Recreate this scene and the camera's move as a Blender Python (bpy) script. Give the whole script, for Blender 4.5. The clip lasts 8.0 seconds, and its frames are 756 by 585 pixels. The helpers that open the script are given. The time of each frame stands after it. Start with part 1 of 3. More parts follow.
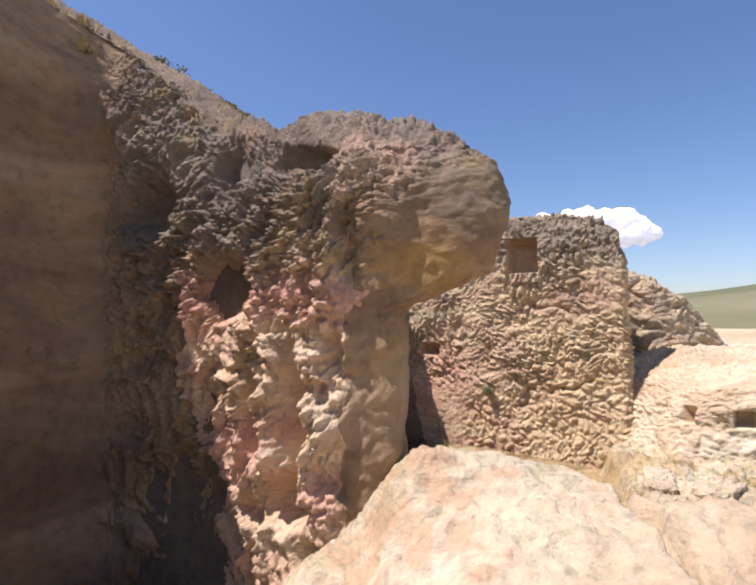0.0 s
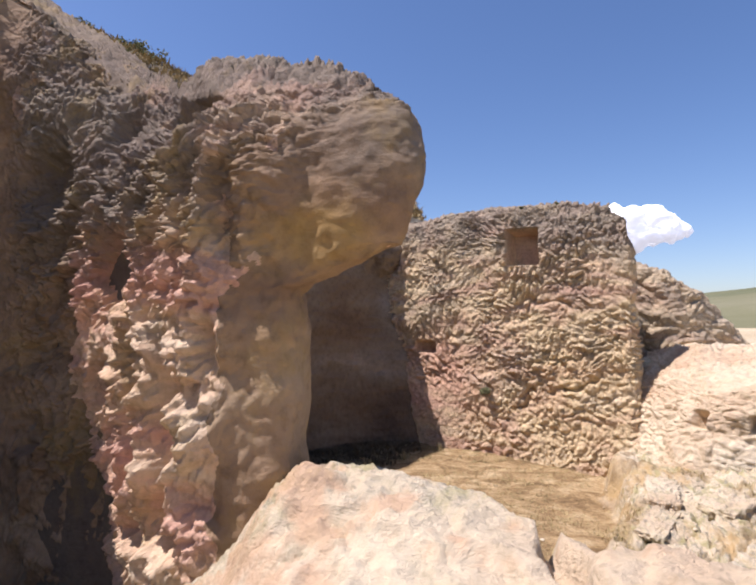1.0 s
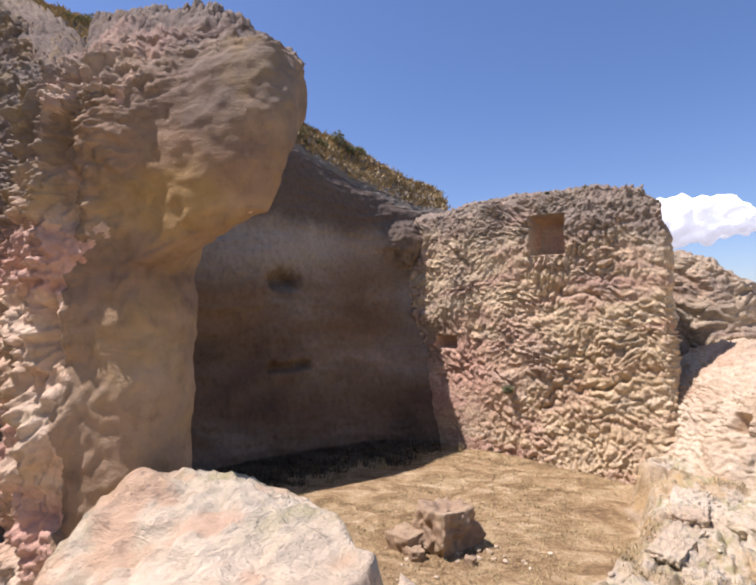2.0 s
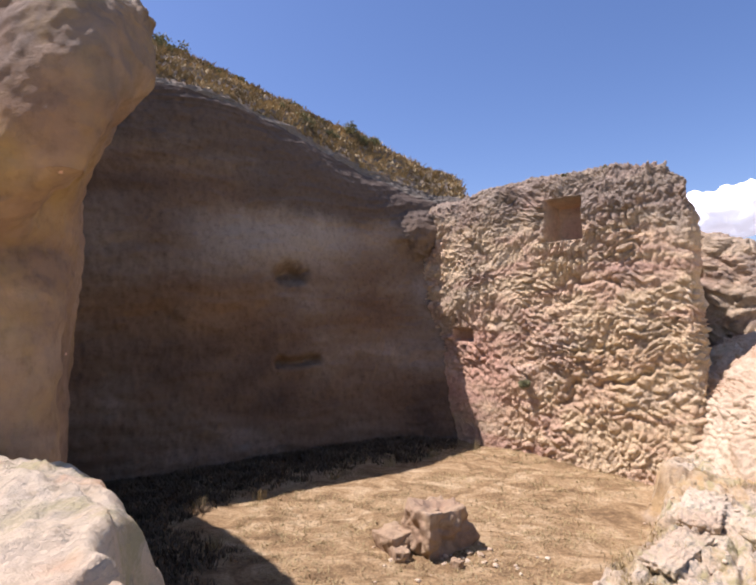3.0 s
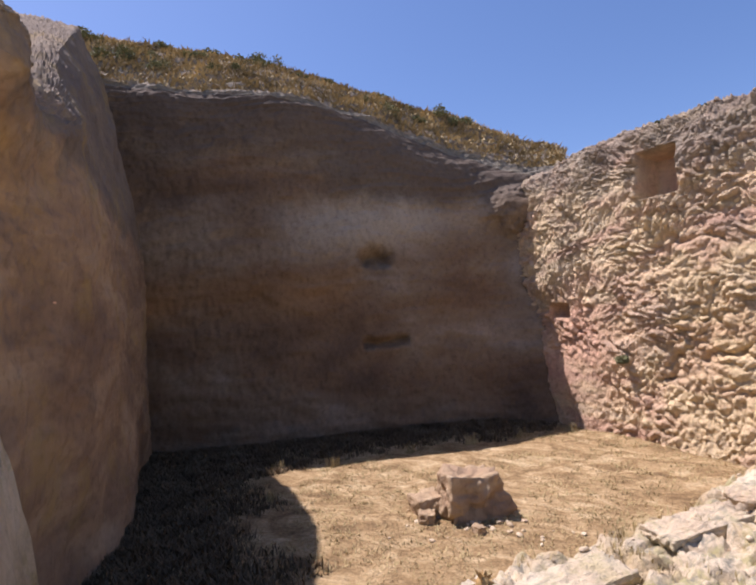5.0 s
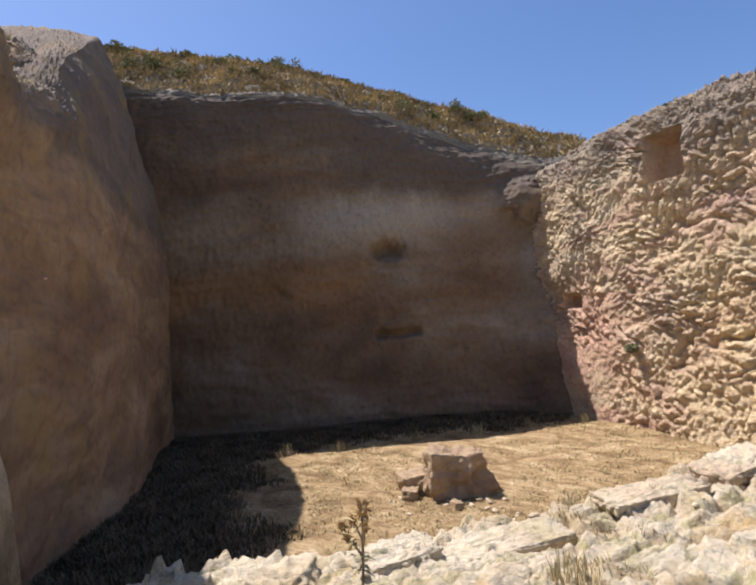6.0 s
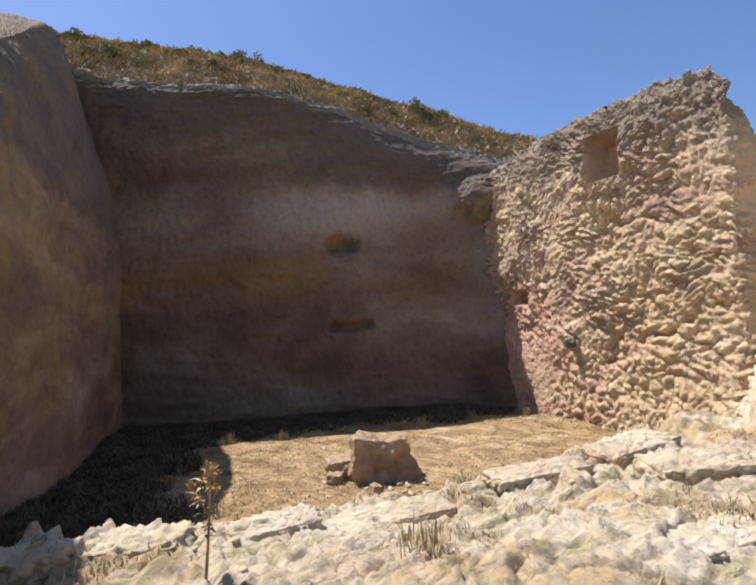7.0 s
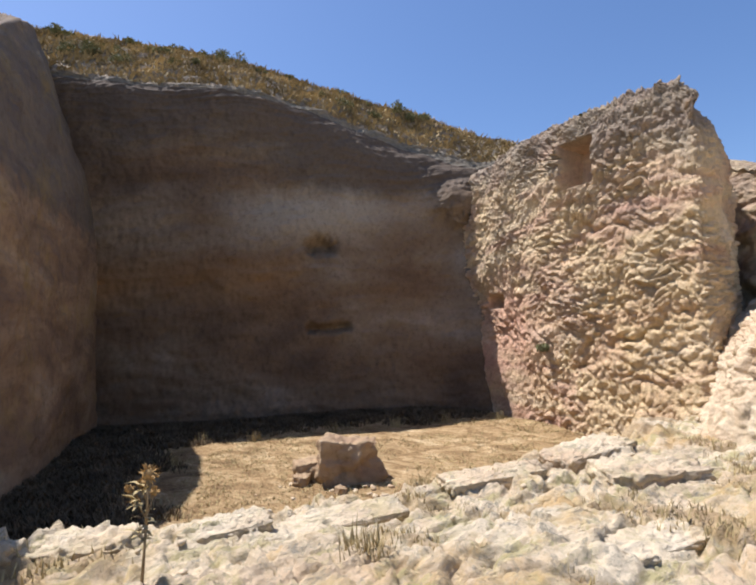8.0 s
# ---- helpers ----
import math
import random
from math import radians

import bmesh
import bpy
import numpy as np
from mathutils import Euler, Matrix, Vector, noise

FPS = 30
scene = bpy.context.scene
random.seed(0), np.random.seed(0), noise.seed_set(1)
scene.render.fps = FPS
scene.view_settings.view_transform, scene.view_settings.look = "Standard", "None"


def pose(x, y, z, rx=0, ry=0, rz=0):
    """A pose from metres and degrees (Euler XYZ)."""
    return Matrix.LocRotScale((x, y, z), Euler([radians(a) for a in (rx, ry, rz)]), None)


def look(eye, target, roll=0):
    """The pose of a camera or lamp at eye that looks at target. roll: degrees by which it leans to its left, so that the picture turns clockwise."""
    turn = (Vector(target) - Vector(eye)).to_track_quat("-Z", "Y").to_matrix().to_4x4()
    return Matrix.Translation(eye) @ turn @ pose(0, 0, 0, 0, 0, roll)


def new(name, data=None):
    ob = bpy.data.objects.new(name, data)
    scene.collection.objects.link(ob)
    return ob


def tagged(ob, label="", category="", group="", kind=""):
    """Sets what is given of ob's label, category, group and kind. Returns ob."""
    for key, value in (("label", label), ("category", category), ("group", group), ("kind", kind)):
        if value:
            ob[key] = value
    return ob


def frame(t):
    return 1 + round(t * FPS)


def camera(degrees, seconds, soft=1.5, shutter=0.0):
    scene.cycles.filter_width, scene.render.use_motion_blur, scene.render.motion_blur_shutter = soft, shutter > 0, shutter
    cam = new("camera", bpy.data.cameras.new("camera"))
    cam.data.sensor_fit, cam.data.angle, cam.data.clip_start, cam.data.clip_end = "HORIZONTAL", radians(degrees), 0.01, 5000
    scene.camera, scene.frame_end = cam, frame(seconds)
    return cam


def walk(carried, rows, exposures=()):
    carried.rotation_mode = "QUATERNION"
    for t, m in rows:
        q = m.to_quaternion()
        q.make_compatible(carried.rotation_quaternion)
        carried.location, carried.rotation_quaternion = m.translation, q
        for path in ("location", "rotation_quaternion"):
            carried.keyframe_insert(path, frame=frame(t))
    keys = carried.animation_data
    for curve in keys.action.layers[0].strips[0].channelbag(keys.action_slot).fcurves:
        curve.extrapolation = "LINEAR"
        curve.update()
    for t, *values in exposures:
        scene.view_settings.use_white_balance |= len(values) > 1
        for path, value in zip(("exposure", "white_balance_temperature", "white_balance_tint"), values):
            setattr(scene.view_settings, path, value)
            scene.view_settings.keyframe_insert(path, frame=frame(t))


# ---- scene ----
# ---- the walk ----
cam = camera(70.6, 8.0, soft=2.1)
PATH = [
    (0, (0.87, -1.297, 3.561), (0.767, 0.697, 3.665), -0.2),
    (0.5, (1.192, -0.922, 3.521), (1.074, 1.071, 3.629), -0.1),
    (1, (1.658, -0.447, 3.471), (1.469, 1.542, 3.572), -0.1),
    (1.5, (2.099, -0.089, 3.425), (1.808, 1.887, 3.522), 0.0),
    (3, (3.412, 0.823, 3.246), (2.837, 2.736, 3.333), -1.0),
    (3.5, (3.85, 1.08, 3.099), (3.164, 2.956, 3.194), -1.3),
    (4, (4.378, 1.34, 2.927), (3.515, 3.141, 3.029), -2.0),
    (4.5, (4.883, 1.496, 2.813), (3.867, 3.216, 2.917), -2.7),
    (6, (6.173, 2.015, 2.268), (4.879, 3.533, 2.415), -3.2),
    (6.5, (6.54, 2.199, 2.161), (5.257, 3.726, 2.306), -2.8),
    (7, (6.853, 2.383, 2.067), (5.606, 3.94, 2.211), -2.2),
    (7.5, (7.022, 2.49, 2.06), (5.795, 4.062, 2.205), -1.7),
    (8, (7.108, 2.53, 2.091), (5.891, 4.111, 2.236), -1.5),
]
TINTS = [(0, 0.45, 6200, 23), (1.5, 0.42, 6000, 26), (3.5, 0.54, 6100, 31), (4.5, 0.55, 6100, 31), (6, 0.55, 6050, 19), (8, 0.56, 6050, 18)]
walk(cam, [(t, look(eye, target, roll)) for t, eye, target, roll in PATH], TINTS)

# ---- sky and sun ----
SUN = Vector((-0.46, -0.11, 0.90)).normalized()      # towards the sun
ELEV = math.asin(SUN.z)
world = bpy.data.worlds.new("sky")
scene.world = world
world.use_nodes = True
wn = world.node_tree
sky = wn.nodes.new("ShaderNodeTexSky")
sky.sky_type = 'NISHITA'
sky.sun_disc = False
sky.sun_elevation = ELEV
sky.sun_rotation = math.atan2(SUN.x, SUN.y)
sky.altitude = 300.0
sky.dust_density = 0.9
sky.ozone_density = 2.0
deep = wn.nodes.new("ShaderNodeHueSaturation")
deep.inputs["Saturation"].default_value = 1.12
wn.links.new(sky.outputs[0], deep.inputs["Color"])
wn.links.new(deep.outputs[0], wn.nodes["Background"].inputs[0])
wn.nodes["Background"].inputs[1].default_value = 0.103
sun = new("sun", bpy.data.lights.new("sun", 'SUN'))
sun.data.energy = 5.0
sun.data.angle = radians(0.53)
sun.data.color = (1.0, 0.95, 0.86)
sun.matrix_world = look(SUN * 60, (0, 0, 0))

# ---- noise on arrays ----
RNG = np.random.RandomState(7)
PERM = np.tile(RNG.permutation(256), 3)
GRAD = RNG.normal(size=(256, 3))
GRAD /= np.linalg.norm(GRAD, axis=1)[:, None]


def perlin(p):
    """Gradient noise at the rows of p, about -0.7 to 0.7."""
    i = np.floor(p).astype(int)
    f = p - i
    w = f * f * f * (f * (f * 6 - 15) + 10)
    i &= 255
    out = 0
    for dx in (0, 1):
        for dy in (0, 1):
            for dz in (0, 1):
                hsh = PERM[PERM[PERM[i[:, 0] + dx] + i[:, 1] + dy] + i[:, 2] + dz]
                g = (GRAD[hsh] * (f - np.array((dx, dy, dz)))).sum(1)
                out = out + g * (w[:, 0] if dx else 1 - w[:, 0]) * (w[:, 1] if dy else 1 - w[:, 1]) * (w[:, 2] if dz else 1 - w[:, 2])
    return out


def fbm(p, octaves=4, gain=0.5):
    out, a = 0, 1.0
    for k in range(octaves):
        out = out + a * perlin(p * 2.0 ** k + 17.3 * k)
        a *= gain
    return out


def ridged(p, octaves=4, gain=0.5):
    """Sharp crests with round hollows, 0 to 1."""
    out, a, s = 0, 1.0, 0
    for k in range(octaves):
        out = out + a * (1 - np.abs(perlin(p * 2.0 ** k + 31.7 * k)) * 2)
        s += a
        a *= gain
    return out / s


def billow(p, octaves=4, gain=0.5):
    """Round lumps parted by sharp creases, 0 to 1."""
    out, a, s = 0, 1.0, 0
    for k in range(octaves):
        out = out + a * np.minimum(np.abs(perlin(p * 2.0 ** k + 31.7 * k)) * 2.2, 1.2)
        s += a
        a *= gain
    return out / s


def smooth(a, b, x):
    t = np.clip((x - a) / (b - a), 0, 1)
    return t * t * (3 - 2 * t)


def bump_at(x, centre, width):
    return np.exp(-((x - centre) / width) ** 2)


def grid_mesh(name, P, material, attributes=()):
    """One mesh from an array of points, rows by columns."""
    nv, nu = P.shape[:2]
    me = bpy.data.meshes.new(name)
    idx = np.arange(nv * nu).reshape(nv, nu)
    q = np.stack([idx[:-1, :-1], idx[:-1, 1:], idx[1:, 1:], idx[1:, :-1]], -1).reshape(-1, 4)
    me.vertices.add(nv * nu)
    me.vertices.foreach_set("co", P.reshape(-1).astype(np.float32))
    me.loops.add(q.size)
    me.loops.foreach_set("vertex_index", q.reshape(-1).astype(np.int32))
    me.polygons.add(len(q))
    me.polygons.foreach_set("loop_start", np.arange(0, q.size, 4, dtype=np.int32))
    me.update(calc_edges=True)
    me.polygons.foreach_set("use_smooth", np.ones(len(q), dtype=bool))
    for key, values in attributes:
        at = me.attributes.new(key, 'FLOAT', 'POINT')
        at.data.foreach_set("value", values.reshape(-1).astype(np.float32))
    me.materials.append(material)
    me.validate()
    return me


def normals_of(P):
    du = np.gradient(P, axis=1)
    dv = np.gradient(P, axis=0)
    n = np.cross(du, dv)
    return n / (np.linalg.norm(n, axis=2, keepdims=True) + 1e-9)


def spline(keys, values, x):
    """Smooth interpolation (Catmull-Rom, monotone keys) of rows of values."""
    keys, values = np.asarray(keys, float), np.asarray(values, float)
    m = np.gradient(values, keys, axis=0)
    k = np.clip(np.searchsorted(keys, x, side="right") - 1, 0, len(keys) - 2)
    h = keys[k + 1] - keys[k]
    t = (x - keys[k]) / h
    sh = (-1,) + (1,) * (values.ndim - 1)
    t, h = t.reshape(sh), h.reshape(sh)
    return ((1 + 2 * t) * (1 - t) ** 2) * values[k] + t * (1 - t) ** 2 * h * m[k] + t * t * (3 - 2 * t) * values[k + 1] + t * t * (t - 1) * h * m[k + 1]


def flat(P):
    return P.reshape(-1, 3)


# ---- materials ----
def ramp_node(nt, stops):
    r = nt.nodes.new("ShaderNodeValToRGB")
    while len(r.color_ramp.elements) < len(stops):
        r.color_ramp.elements.new(0.5)
    for e, (pos, col) in zip(r.color_ramp.elements, stops):
        e.position, e.color = pos, (*col, 1)
    return r


def noise_node(nt, scale, detail=4, rough=0.55, stretch=None, warp=0.0):
    n = nt.nodes.new("ShaderNodeTexNoise")
    n.inputs["Scale"].default_value, n.inputs["Detail"].default_value = scale, detail
    n.inputs["Roughness"].default_value, n.inputs["Distortion"].default_value = rough, warp
    g = nt.nodes.new("ShaderNodeNewGeometry")
    if stretch:
        mp = nt.nodes.new("ShaderNodeMapping")
        mp.inputs["Scale"].default_value = stretch
        nt.links.new(g.outputs["Position"], mp.inputs["Vector"])
        nt.links.new(mp.outputs[0], n.inputs["Vector"])
    else:
        nt.links.new(g.outputs["Position"], n.inputs["Vector"])
    return n


def mix_node(nt, fac, a, b, mode='MIX'):
    m = nt.nodes.new("ShaderNodeMix")
    m.data_type, m.blend_type = 'RGBA', mode
    for socket, value in ((m.inputs[0], fac), (m.inputs[6], a), (m.inputs[7], b)):
        if isinstance(value, (int, float)):
            socket.default_value = value
        elif isinstance(value, tuple):
            socket.default_value = (*value, 1)
        else:
            nt.links.new(value, socket)
    return m.outputs[2]


def rock_material(name, tones, stain, stain_amount, lichen=None, fine=0.5, bump=0.5, layers=(1, 1, 3), patches=()):
    """Limestone: tones over metres, strata, dark weathering crust, lichen spots and a pitted relief."""
    mat = bpy.data.materials.new(name)
    mat.use_nodes = True
    nt = mat.node_tree
    bsdf = nt.nodes["Principled BSDF"]
    bsdf.inputs["Roughness"].default_value = 0.92
    bsdf.inputs["Specular IOR Level"].default_value = 0.2
    broad = noise_node(nt, 0.55, 3, 0.6, layers, 0.6)
    base = ramp_node(nt, [(0.30, tones[0]), (0.45, tones[1]), (0.56, tones[2]), (0.70, tones[3])])
    nt.links.new(broad.outputs[0], base.inputs[0])
    grain = noise_node(nt, 9.0, 6, 0.68)
    gr = ramp_node(nt, [(0.30, (0.50, 0.46, 0.40)), (0.48, (1.0, 0.99, 0.97)), (0.70, (1.25, 1.22, 1.15))])
    nt.links.new(grain.outputs[0], gr.inputs[0])
    col = mix_node(nt, fine, base.outputs[0], gr.outputs[0], 'MULTIPLY')
    crust = nt.nodes.new("ShaderNodeAttribute")
    crust.attribute_name = "crust"
    half = nt.nodes.new("ShaderNodeMath")
    half.operation = 'MULTIPLY'
    half.inputs[1].default_value = 0.55
    nt.links.new(crust.outputs["Fac"], half.inputs[0])
    cn = noise_node(nt, 2.3, 5, 0.7)
    add = nt.nodes.new("ShaderNodeMath")
    add.operation = 'MULTIPLY_ADD'
    nt.links.new(cn.outputs[0], add.inputs[0])
    add.inputs[1].default_value = 0.8
    nt.links.new(half.outputs[0], add.inputs[2])
    cr = ramp_node(nt, [(0.42, (0, 0, 0)), (0.88, (1, 1, 1))])
    cr_scale = nt.nodes.new("ShaderNodeMath")
    cr_scale.operation = 'MULTIPLY'
    nt.links.new(add.outputs[0], cr.inputs[0])
    nt.links.new(cr.outputs[0], cr_scale.inputs[0])
    cr_scale.inputs[1].default_value = stain_amount
    dark = mix_node(nt, fine, stain, gr.outputs[0], 'MULTIPLY')
    col = mix_node(nt, cr_scale.outputs[0], col, dark)
    for patch_name, patch_colour, patch_amount in patches:       # seams and blooms of other stone
        seam = nt.nodes.new("ShaderNodeAttribute")
        seam.attribute_name = patch_name
        part_of = nt.nodes.new("ShaderNodeMath")
        part_of.operation = 'MULTIPLY'
        part_of.inputs[1].default_value = patch_amount
        nt.links.new(seam.outputs["Fac"], part_of.inputs[0])
        tint = mix_node(nt, fine, patch_colour, gr.outputs[0], 'MULTIPLY')
        col = mix_node(nt, part_of.outputs[0], col, tint)
    if lichen:
        ln = noise_node(nt, lichen[2], 7, 0.72)
        lr = ramp_node(nt, [(0.52, (0, 0, 0)), (0.64, (1, 1, 1))])
        nt.links.new(ln.outputs[0], lr.inputs[0])
        ls = nt.nodes.new("ShaderNodeMath")
        ls.operation = 'MULTIPLY'
        ls.inputs[1].default_value = lichen[1]
        nt.links.new(lr.outputs[0], ls.inputs[0])
        col = mix_node(nt, ls.outputs[0], col, lichen[0])
    nt.links.new(col, bsdf.inputs["Base Color"])
    pits = noise_node(nt, 14.0, 8, 0.72)
    bp = nt.nodes.new("ShaderNodeBump")
    bp.inputs["Strength"].default_value, bp.inputs["Distance"].default_value = bump, 0.09
    flakes = noise_node(nt, 5.0, 6, 0.7, (1, 1, 2.6), 1.2)
    both = nt.nodes.new("ShaderNodeMath")
    both.operation = 'MULTIPLY_ADD'
    nt.links.new(flakes.outputs[0], both.inputs[0])
    both.inputs[1].default_value = 0.8
    nt.links.new(pits.outputs[0], both.inputs[2])
    nt.links.new(both.outputs[0], bp.inputs["Height"])
    nt.links.new(bp.outputs[0], bsdf.inputs["Normal"])
    return mat


M_WALL_R = rock_material("sunlit_limestone", [(0.52, 0.33, 0.23), (0.63, 0.45, 0.29), (0.70, 0.54, 0.32), (0.74, 0.60, 0.41)], (0.29, 0.245, 0.19), 0.85, bump=0.8, patches=(("rose", (0.62, 0.35, 0.25), 0.7), ("honey", (0.72, 0.52, 0.26), 0.35)))
# West wall's stone: base tones darkened to deepen its shade.
M_WALL_W = rock_material("shaded_wall_limestone", [(0.095, 0.065, 0.045), (0.165, 0.112, 0.07), (0.20, 0.148, 0.098), (0.28, 0.235, 0.185)], (0.095, 0.08, 0.066), 0.7, bump=0.3, layers=(0.5, 0.5, 1.0), patches=(("ochre", (0.27, 0.15, 0.06), 0.8), ("pale", (0.35, 0.31, 0.245), 0.9)))
M_PILLAR = rock_material("pillar_limestone", [(0.60, 0.33, 0.245), (0.67, 0.42, 0.30), (0.70, 0.50, 0.33), (0.70, 0.56, 0.39)], (0.19, 0.165, 0.13), 0.9, lichen=((0.42, 0.30, 0.11), 0.45, 1.3), bump=0.6)
M_BLOCK = rock_material("block_limestone", [(0.28, 0.19, 0.12), (0.36, 0.25, 0.155), (0.42, 0.31, 0.19), (0.48, 0.37, 0.25)], (0.22, 0.18, 0.14), 0.5, bump=0.6)
# Smooth cut stone, its colour darkened further for the ridge's shaded faces.
M_SIDE = rock_material("pillar_shaded_cut_face", [(0.20, 0.132, 0.085), (0.27, 0.182, 0.112), (0.34, 0.235, 0.142), (0.40, 0.295, 0.185)], (0.13, 0.115, 0.095), 0.7, lichen=((0.34, 0.235, 0.07), 0.4, 0.9), bump=0.4, patches=(("ochre", (0.42, 0.27, 0.08), 0.6),))
M_CREST = rock_material("weathered_crest", [(0.26, 0.205, 0.15), (0.33, 0.265, 0.195), (0.39, 0.315, 0.23), (0.46, 0.38, 0.28)], (0.16, 0.15, 0.12), 0.8, bump=0.6)
M_HILL = rock_material("far_hill", [(0.11, 0.12, 0.06), (0.15, 0.15, 0.08), (0.19, 0.18, 0.10), (0.24, 0.22, 0.14)], (0.08, 0.10, 0.04), 0.6, bump=0.0, layers=(0.03, 0.03, 0.03))


def plain_material(name, colour, rough=0.9, vary=0.25, scale=6.0):
    mat = bpy.data.materials.new(name)
    mat.use_nodes = True
    nt = mat.node_tree
    bsdf = nt.nodes["Principled BSDF"]
    bsdf.inputs["Roughness"].default_value = rough
    bsdf.inputs["Specular IOR Level"].default_value = 0.2
    n = noise_node(nt, scale, 3, 0.6)
    lo = tuple(c * (1 - vary) for c in colour)
    hi = tuple(min(1, c * (1 + vary)) for c in colour)
    r = ramp_node(nt, [(0.3, lo), (0.7, hi)])
    nt.links.new(n.outputs[0], r.inputs[0])
    nt.links.new(r.outputs[0], bsdf.inputs["Base Color"])
    return mat


def ground_material():
    """Pale bedrock with lichen, and dry grass over soil where the court lies."""
    mat = rock_material("pale_ground_rock", [(0.56, 0.39, 0.25), (0.66, 0.52, 0.35), (0.72, 0.60, 0.42), (0.75, 0.66, 0.50)], (0.50, 0.44, 0.31), 0.35, lichen=((0.38, 0.35, 0.19), 0.3, 2.6), bump=0.7, layers=(1, 1, 1))
    nt = mat.node_tree
    bsdf = nt.nodes["Principled BSDF"]
    rock = bsdf.inputs["Base Color"].links[0].from_socket
    n = noise_node(nt, 1.5, 6, 0.65, (1.0, 1.6, 1.0), 0.8)
    r = ramp_node(nt, [(0.28, (0.17, 0.11, 0.057)), (0.44, (0.31, 0.21, 0.105)), (0.55, (0.45, 0.325, 0.175)), (0.70, (0.63, 0.50, 0.31))])
    nt.links.new(n.outputs[0], r.inputs[0])
    n2 = noise_node(nt, 22, 4, 0.7)
    r2 = ramp_node(nt, [(0.35, (0.55, 0.52, 0.45)), (0.6, (1.05, 1.02, 0.95))])
    nt.links.new(n2.outputs[0], r2.inputs[0])
    soil = mix_node(nt, 0.7, r.outputs[0], r2.outputs[0], 'MULTIPLY')
    zone = nt.nodes.new("ShaderNodeAttribute")
    zone.attribute_name = "crust"
    for size, low, high, colour, amount in ((3.2, 0.50, 0.62, (0.34, 0.31, 0.12), 0.65), (9.0, 0.52, 0.64, (0.27, 0.25, 0.19), 0.85), (1.1, 0.50, 0.64, (0.50, 0.34, 0.15), 0.8)):
        spot = noise_node(nt, size, 7, 0.72, (1.0, 0.6, 1.0), 0.5)
        sr = ramp_node(nt, [(low, (0, 0, 0)), (high, (1, 1, 1))])
        nt.links.new(spot.outputs[0], sr.inputs[0])
        m1 = nt.nodes.new("ShaderNodeMath")
        m1.operation = 'MULTIPLY'
        nt.links.new(sr.outputs[0], m1.inputs[0])
        nt.links.new(zone.outputs["Fac"], m1.inputs[1])
        m2 = nt.nodes.new("ShaderNodeMath")
        m2.operation = 'MULTIPLY'
        m2.use_clamp = True
        nt.links.new(m1.outputs[0], m2.inputs[0])
        m2.inputs[1].default_value = amount
        rock = mix_node(nt, m2.outputs[0], rock, colour)
    rust = nt.nodes.new("ShaderNodeAttribute")
    rust.attribute_name = "rust"
    rock = mix_node(nt, rust.outputs["Fac"], rock, (0.60, 0.36, 0.21))
    at = nt.nodes.new("ShaderNodeAttribute")
    at.attribute_name = "soil"
    nt.links.new(mix_node(nt, at.outputs["Fac"], rock, soil), bsdf.inputs["Base Color"])
    return mat


M_GROUND = ground_material()
M_STRAW = plain_material("dry_grass", (0.38, 0.30, 0.145), vary=0.35, scale=1.3)
M_GREEN = plain_material("scrub_leaves", (0.16, 0.16, 0.075), vary=0.4, scale=3)
# Weed colour kept dark to deepen the shade on the court floor.
M_WEED = plain_material("shade_dark_weeds", (0.14, 0.102, 0.058), vary=0.4, scale=2.0)
M_TWIG = plain_material("dry_stem", (0.30, 0.22, 0.12), vary=0.3)
M_FLOWER = plain_material("thistle_head", (0.34, 0.22, 0.09), vary=0.35, scale=30)
M_HILLGRASS = plain_material("hill_grass", (0.34, 0.265, 0.14), vary=0.5, scale=1.0)
M_CLOUD = plain_material("cloud_white", (0.9, 0.9, 0.9), vary=0.03, scale=0.004)
# Emission added so the cloud's shaded underside stays white.
M_CLOUD.node_tree.nodes["Principled BSDF"].inputs["Emission Color"].default_value = (0.95, 0.97, 1, 1)
M_CLOUD.node_tree.nodes["Principled BSDF"].inputs["Emission Strength"].default_value = 0.45

# ---- the ground ----
CONTROL = [(0.9, -1.3, 2.1), (2.1, 0, 1.95), (3.4, 0.8, 1.75), (4.9, 1.5, 1.3), (6.2, 2.0, 0.8), (7.1, 2.5, 0.6), (1.0, 2.4, 2.68), (1.5, 2.25, 2.62), (1.9, 2.2, 2.52),
           (2.2, 1.85, 2.58), (1.78, 2.3, 2.58), (2.15, 1.3, 2.46), (1.9, 1.0, 2.35), (2.6, 0.9, 2.3), (0.0, 1.5, 1.5), (-0.9, 1.5, 0.8), (-1.8, 2.4, 0.5), (-1.6, 0.4, 0.9), (0.4, 2.2, 2.0), (-0.5, 2.6, 1.1), (2.6, 1.55, 2.72), (2.9, 1.35, 2.68), (3.1, 1.6, 2.6), (2.4, 1.75, 2.68), (2.8, 1.6, 2.66), (3.3, 2.6, 0.95), (2.7, 3.0, 0.8), (3.6, 2.8, 0.85), (3.2, 3.4, 0.5),
           (3.0, 4.2, 0.62), (4, 4, 0.72), (3.5, 5.3, 0.6), (4.3, 6.4, 0.62), (5.2, 7.6, 0.72), (5.5, 9, 0.78), (5, 4.5, 0.66), (6.5, 5, 0.62), (8, 5, 0.7), (6.0, 10.5, 0.8)]
AROUND = [(8, 8.4, 0.9), (11, 8, 1.0), (15, 8, 1.4), (9, 3, 0.5), (12, 0, 0.3), (2, -6, 2.2), (-1, -5, 2.3), (8, -6, 0.5)]
